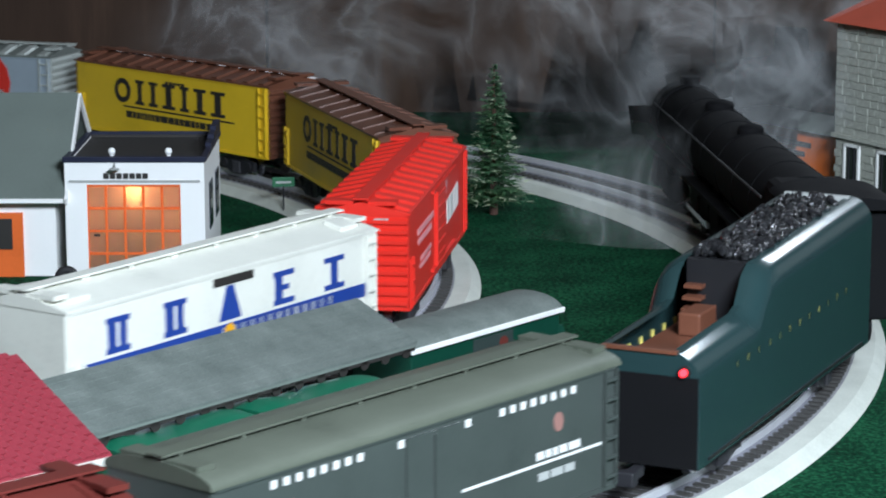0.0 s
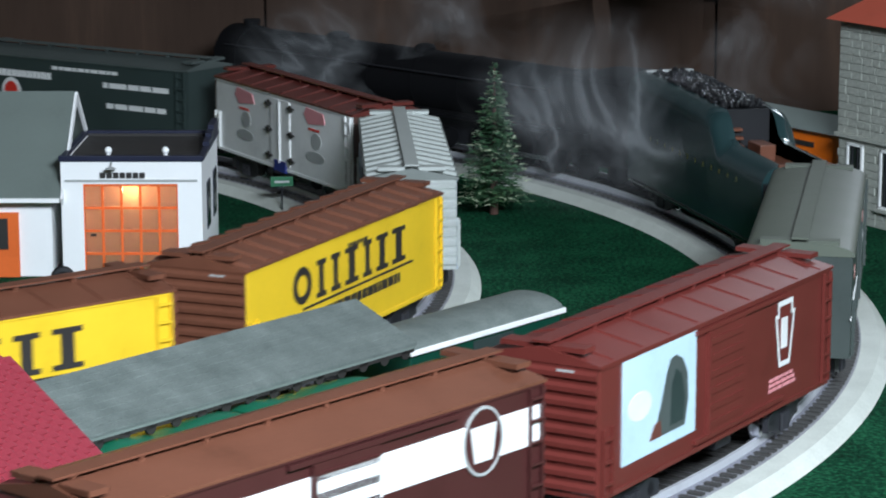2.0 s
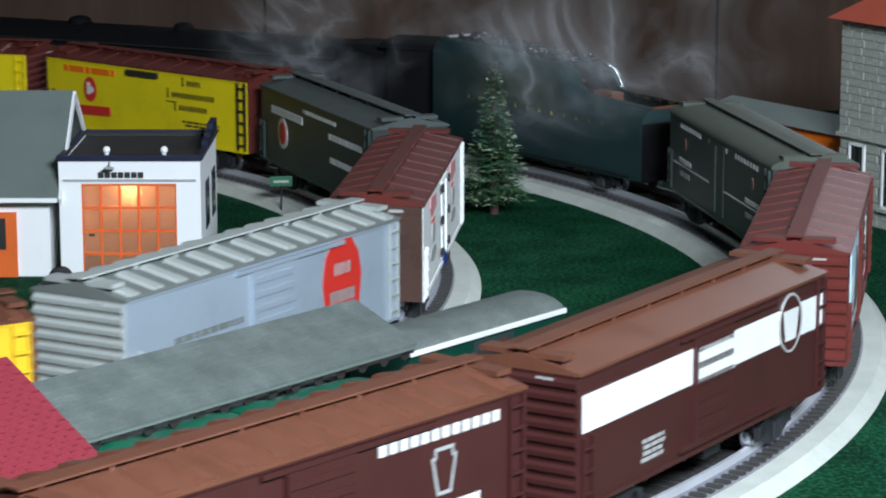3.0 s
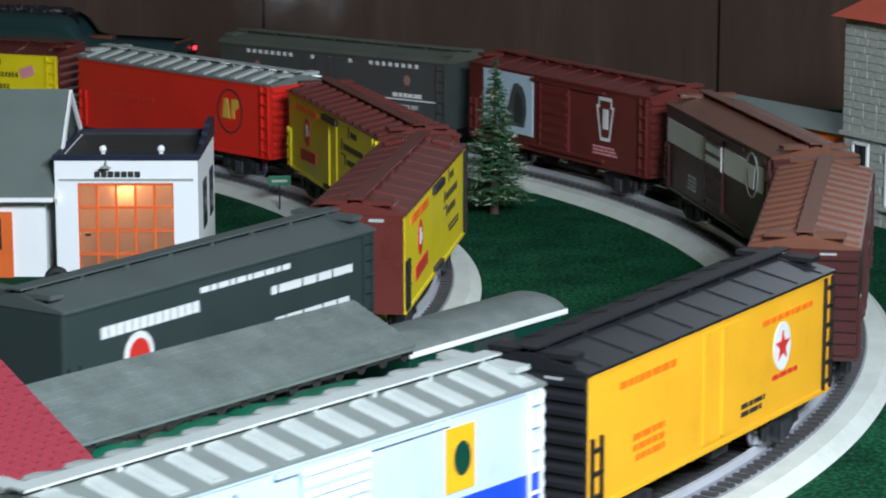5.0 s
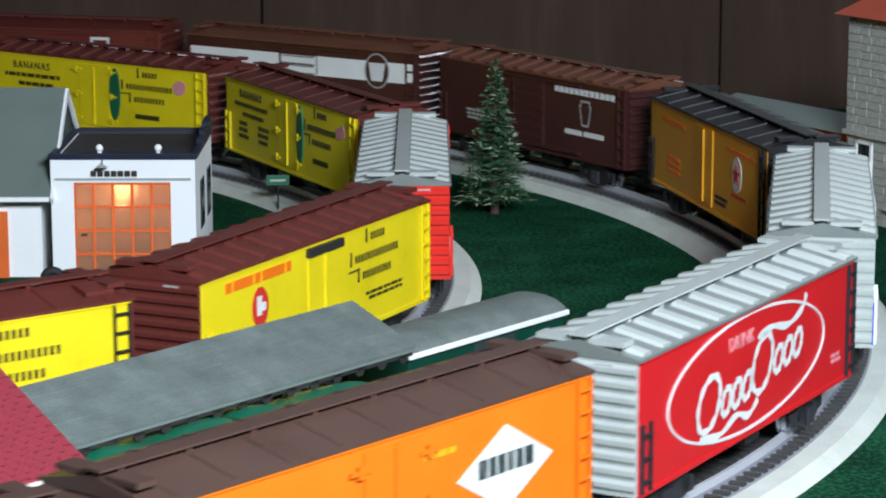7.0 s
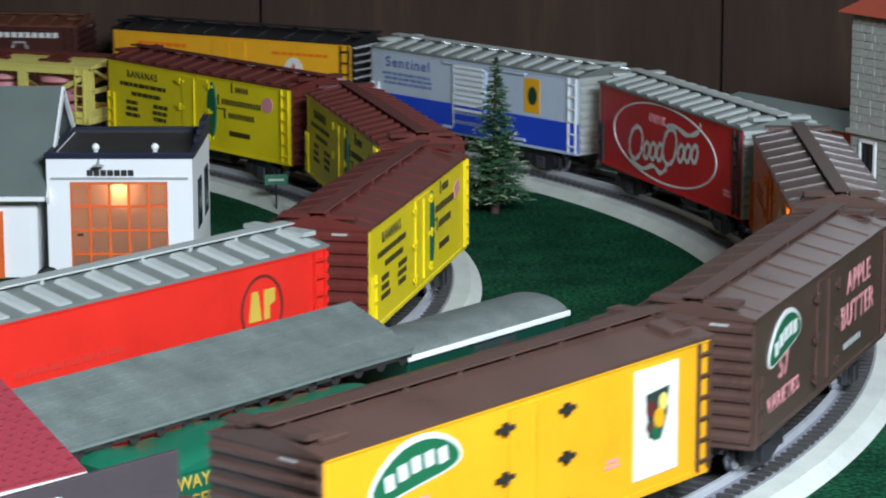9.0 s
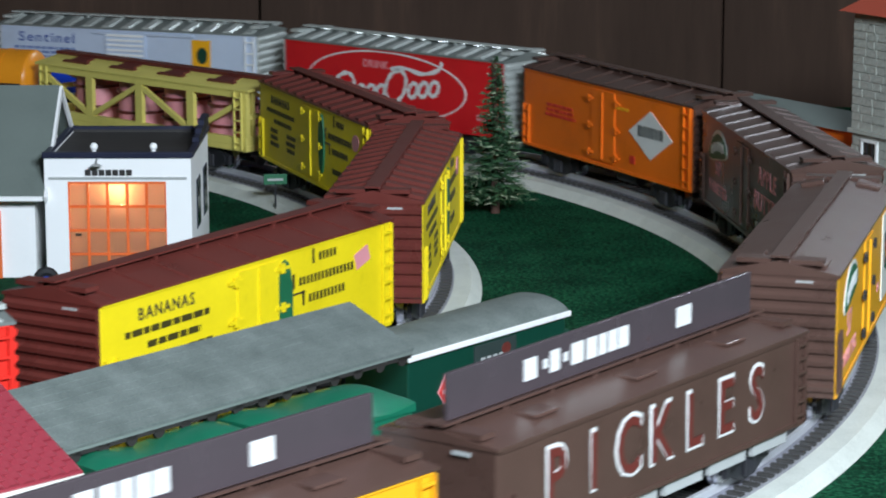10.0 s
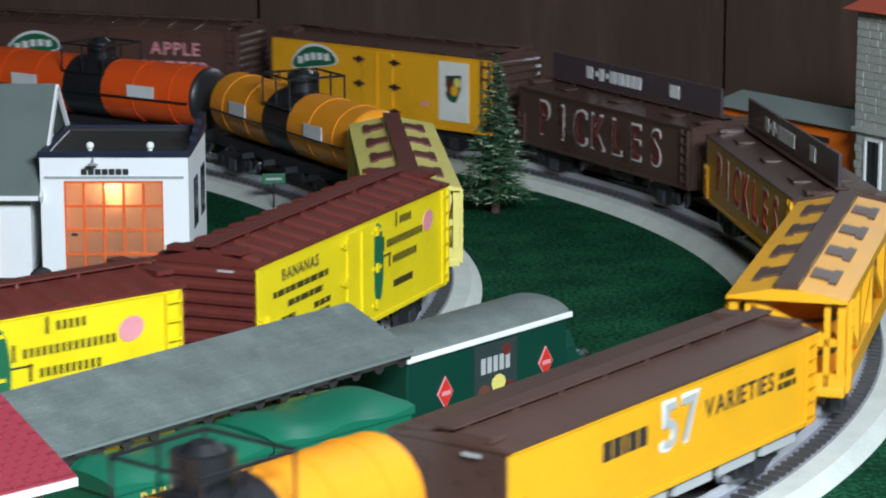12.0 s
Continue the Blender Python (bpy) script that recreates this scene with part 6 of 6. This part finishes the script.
def stone_building():
    root = tagged(new("stone_building"), "grey stone block building with orange-red roof", "toy building")
    # x runs along the visible wall, y into the building
    root.matrix_basis = pose(0.309, 1.97, 0, 0, 0, -62)
    ln, d, h, t = 0.2, 0.14, 0.157, 0.006
    wins = [(0.014, 0.034, 0.016, 0.062), (0.056, 0.076, 0.016, 0.062), (0.098, 0.118, 0.016, 0.062)]
    wl = part("wall", box(B(), 0.0012, ln - t, 0.0012, t, 0, h), MORTAR, root, "mortar core")
    part("wall", box(B(), 0.0012, t, t + 0.0001, d - t - 0.0001, 0, h), MORTAR, root)
    part("wall", box(B(), ln - t, ln, 0, d, 0, h), MORTAR, root)
    part("wall", box(B(), t, ln - t, d - t, d, 0, h), MORTAR, root)
    rng = random.Random(12)
    ch = 0.0062
    shapes = [mesh_of("stone_block", box(B(), 0, w, 0.0005, 0.0058, 0, ch - 0.0004, 0.0004), STONE) for w in (0.009, 0.0125, 0.016)]
    ends = [mesh_of("stone_block", box(B(), 0.0005, 0.005, 0, w, 0, ch - 0.0004, 0.0004), STONE) for w in (0.009, 0.0125, 0.016)]
    rows = int(h / ch)
    for j in range(rows):
        z = j * ch
        x = 0.0
        while x < 0.112:
            k = rng.randrange(3)
            w = (0.009, 0.0125, 0.016)[k]
            clear = all(x + w < a - 0.001 or x > b + 0.001 or z + ch < z0 or z > z1 for a, b, z0, z1 in wins)
            if clear:
                part("stone_block", shapes[k], None, wl, "", pose(x, rng.uniform(-0.0002, 0.0003), z))
                x += w + 0.0004
            else:
                x += 0.003
        if j % 2 == 0:
            y = 0.006
            while y < 0.05:
                k = rng.randrange(3)
                part("stone_block", ends[k], None, wl, "", pose(rng.uniform(-0.0005, 0.0004), y, z))
                y += (0.009, 0.0125, 0.016)[k] + 0.0006
    part("string_course", box(B(), -0.0015, ln, -0.0018, 0.002, 0.0655, 0.0685), STONE, root, "projecting stone course")
    for a, b, z0, z1 in wins:
        fr = B()
        for q in ((a, a + 0.002, z0, z1), (b - 0.002, b, z0, z1), (a, b, z1 - 0.002, z1), (a, b, z0, z0 + 0.002)):
            box(fr, q[0], q[1], -0.001, 0.0011, q[2], q[3])
        w = part("window", fr, WHITE, root, "white framed window")
        part("pane", box(B(), a + 0.002, b - 0.002, 0.0004, 0.0011, z0 + 0.002, z1 - 0.002), DARKGLASS, w, "dark glass")
        for i in range(1, 3):
            x = a + (b - a) * i / 3
            part("muntin", box(B(), x - 0.0004, x + 0.0004, -0.0004, 0.0004, z0 + 0.002, z1 - 0.002), DARK, w)
        part("sill", box(B(), a - 0.002, b + 0.002, -0.003, 0.003, z0 - 0.0025, z0), STONE, w)
    rf = B()
    o = 0.008
    v = [rf.verts.new(q) for q in ((-o, -o, h), (ln + o, -o, h), (ln + o, d + o, h), (-o, d + o, h), (0.05, d / 2, h + 0.05), (ln - 0.05, d / 2, h + 0.05))]
    for f in ((0, 1, 5, 4), (1, 2, 5), (2, 3, 4, 5), (3, 0, 4), (3, 2, 1, 0)):
        rf.faces.new([v[i] for i in f])
    part("roof", rf, ROOFTILE, root, "orange-red hipped roof")
    return root


stone_building()


def orange_shed():
    root = tagged(new("trackside_shed"), "long orange trackside shed with grey roof", "toy building")
    root.matrix_basis = pose(0.226, 2.15, 0, 0, 0, -58)
    ln, d, h = 0.2, 0.06, 0.06
    part("wall", box(B(), 0, ln, 0, d, 0.008, h), ORANGE, root, "orange wall")
    part("base", box(B(), -0.002, ln + 0.002, -0.002, d + 0.002, 0, 0.008), ROOFGREY, root)
    part("roof", prism_yz(B(), [(-0.006, h), (d + 0.006, h), (d / 2, h + 0.009)], -0.006, ln + 0.006), ROOFGREY, root, "grey roof")
    for i, (u, w) in enumerate(((0.11, 0.06), (0.11, 0.045), (0.115, 0.03))):
        part("sign_bar", box(B(), u - w / 2, u + w / 2, -0.001, 0, h - 0.014 - i * 0.008, h - 0.010 - i * 0.008), INK, root, "dark lettering bar")
    return root


orange_shed()


def oil_drum():
    root = tagged(new("tyre_display"), "black tyre standing before the service station", "toy tyre")
    root.matrix_basis = pose(-0.262, 1.70, 0, 0, 0, 12)
    bm = B()
    n, m, r, q = 24, 8, 0.0085, 0.0032
    rings = [[bm.verts.new(((r - q + q * math.cos(b)) * math.cos(a), q * 1.2 * math.sin(b), r + (r - q + q * math.cos(b)) * math.sin(a))) for b in [j * math.tau / m for j in range(m)]] for a in [i * math.tau / n for i in range(n)]]
    for i in range(n):
        for j in range(m):
            bm.faces.new((rings[i][j], rings[(i + 1) % n][j], rings[(i + 1) % n][(j + 1) % m], rings[i][(j + 1) % m]))
    part("tyre", bm, TYRE, root, "", None, True)
    part("hub", cyl(B(), (0, -0.002, r), (0, 0.002, r), 0.0055, 16), NAVY, root)
    return root


oil_drum()

# ---- smoke: torn veils that rise and drift ----


def smoke_material():
    mat, nt, b = nodes_of("thin_smoke")
    b.inputs["Base Color"].default_value = (0.8, 0.82, 0.84, 1)
    b.inputs["Roughness"].default_value = 1.0
    b.inputs["Specular IOR Level"].default_value = 0.0
    tc = nt.nodes.new("ShaderNodeTexCoord")
    info = nt.nodes.new("ShaderNodeObjectInfo")
    shift = nt.nodes.new("ShaderNodeVectorMath")
    shift.operation = "ADD"
    mul = nt.nodes.new("ShaderNodeMath")
    mul.operation = "MULTIPLY"
    mul.inputs[1].default_value = 7.0
    nt.links.new(info.outputs["Random"], mul.inputs[0])
    nt.links.new(tc.outputs["Object"], shift.inputs[0])
    nt.links.new(mul.outputs[0], shift.inputs[1])
    n = nt.nodes.new("ShaderNodeTexNoise")
    n.inputs["Scale"].default_value, n.inputs["Detail"].default_value, n.inputs["Distortion"].default_value = 10, 5, 1.0
    nt.links.new(shift.outputs[0], n.inputs["Vector"])
    r = nt.nodes.new("ShaderNodeValToRGB")
    stops = [(0.38, 0.0), (0.47, 0.04), (0.53, 0.085), (0.56, 0.15), (0.6, 0.075), (0.76, 0.0)]
    while len(r.color_ramp.elements) < len(stops):
        r.color_ramp.elements.new(0.5)
    for e, (pos, v) in zip(r.color_ramp.elements, stops):
        e.position, e.color = pos, (v, v, v, 1)
    nt.links.new(n.outputs["Fac"], r.inputs[0])
    # fade to nothing at the rim of each veil
    ln = nt.nodes.new("ShaderNodeVectorMath")
    ln.operation = "LENGTH"
    sc = nt.nodes.new("ShaderNodeVectorMath")
    sc.operation = "MULTIPLY"
    sc.inputs[1].default_value = (1 / 0.11, 0, 1 / 0.085)
    nt.links.new(tc.outputs["Object"], sc.inputs[0])
    nt.links.new(sc.outputs[0], ln.inputs[0])
    fade = nt.nodes.new("ShaderNodeMapRange")
    fade.interpolation_type = "SMOOTHSTEP"
    fade.inputs[1].default_value, fade.inputs[2].default_value = 1.0, 0.25
    nt.links.new(ln.outputs["Value"], fade.inputs[0])
    m = nt.nodes.new("ShaderNodeMath")
    m.operation = "MULTIPLY"
    nt.links.new(r.outputs[0], m.inputs[0])
    nt.links.new(fade.outputs[0], m.inputs[1])
    nt.links.new(m.outputs[0], b.inputs["Alpha"])
    return mat


SMOKE = smoke_material()


def smoke_veil(seed):
    rng = random.Random(seed)
    bm = B()
    nx, nz = 18, 14
    ph = [rng.uniform(0, 6) for _ in range(4)]
    grid = []
    for i in range(nx + 1):
        col = []
        for j in range(nz + 1):
            x, z = -0.11 + 0.22 * i / nx, -0.085 + 0.17 * j / nz
            y = 0.02 * math.sin(x * 30 + ph[0]) * math.cos(z * 26 + ph[1]) + 0.012 * math.sin(z * 55 + ph[2] + x * 20)
            col.append(bm.verts.new((x, y, z)))
        grid.append(col)
    for i in range(nx):
        for j in range(nz):
            bm.faces.new((grid[i][j], grid[i + 1][j], grid[i + 1][j + 1], grid[i][j + 1]))
    ob = part("smoke_wisp", bm, SMOKE, None, "", None, True)
    return tagged(ob, "thin torn veil of pale grey smoke", "smoke", "smoke wisps")


# start place, rise and drift in metres a second
VEILS = ((0.31, 2.02, 0.13, 0.05, -0.01), (0.23, 2.06, 0.125, 0.06, -0.02), (0.14, 2.24, 0.125, 0.055, -0.015), (-0.04, 2.3, 0.125, 0.05, -0.01),
         (-0.1, 2.2, 0.12, 0.04, -0.006), (-0.19, 2.2, 0.12, 0.05, -0.006), (0.25, 1.98, 0.075, 0.055, -0.02), (0.19, 2.1, 0.06, 0.06, -0.03),
         (0.36, 2.12, 0.10, 0.035, -0.015), (0.15, 1.86, 0.02, 0.06, -0.02), (0.29, 2.08, 0.03, 0.05, -0.022), (0.09, 2.32, 0.03, 0.042, -0.03),
         (0.33, 1.95, 0.125, 0.06, -0.02), (0.26, 2.0, 0.1, 0.055, -0.03), (0.2, 2.05, 0.135, 0.05, -0.03), (0.38, 2.03, 0.15, 0.05, -0.02), (0.1, 2.12, 0.13, 0.045, -0.02), (-0.08, 2.25, 0.03, 0.03, -0.01))
SMOKE_WISPS = [smoke_veil(60 + i) for i in range(len(VEILS))]

build_track(OUTER, (-0.95, 1.3))
build_track(INNER, (-0.75, 1.0))
OUTER_TRAIN = outer_cars()
ENGINE = locomotive()
INNER_TRAIN = inner_cars()
motions()
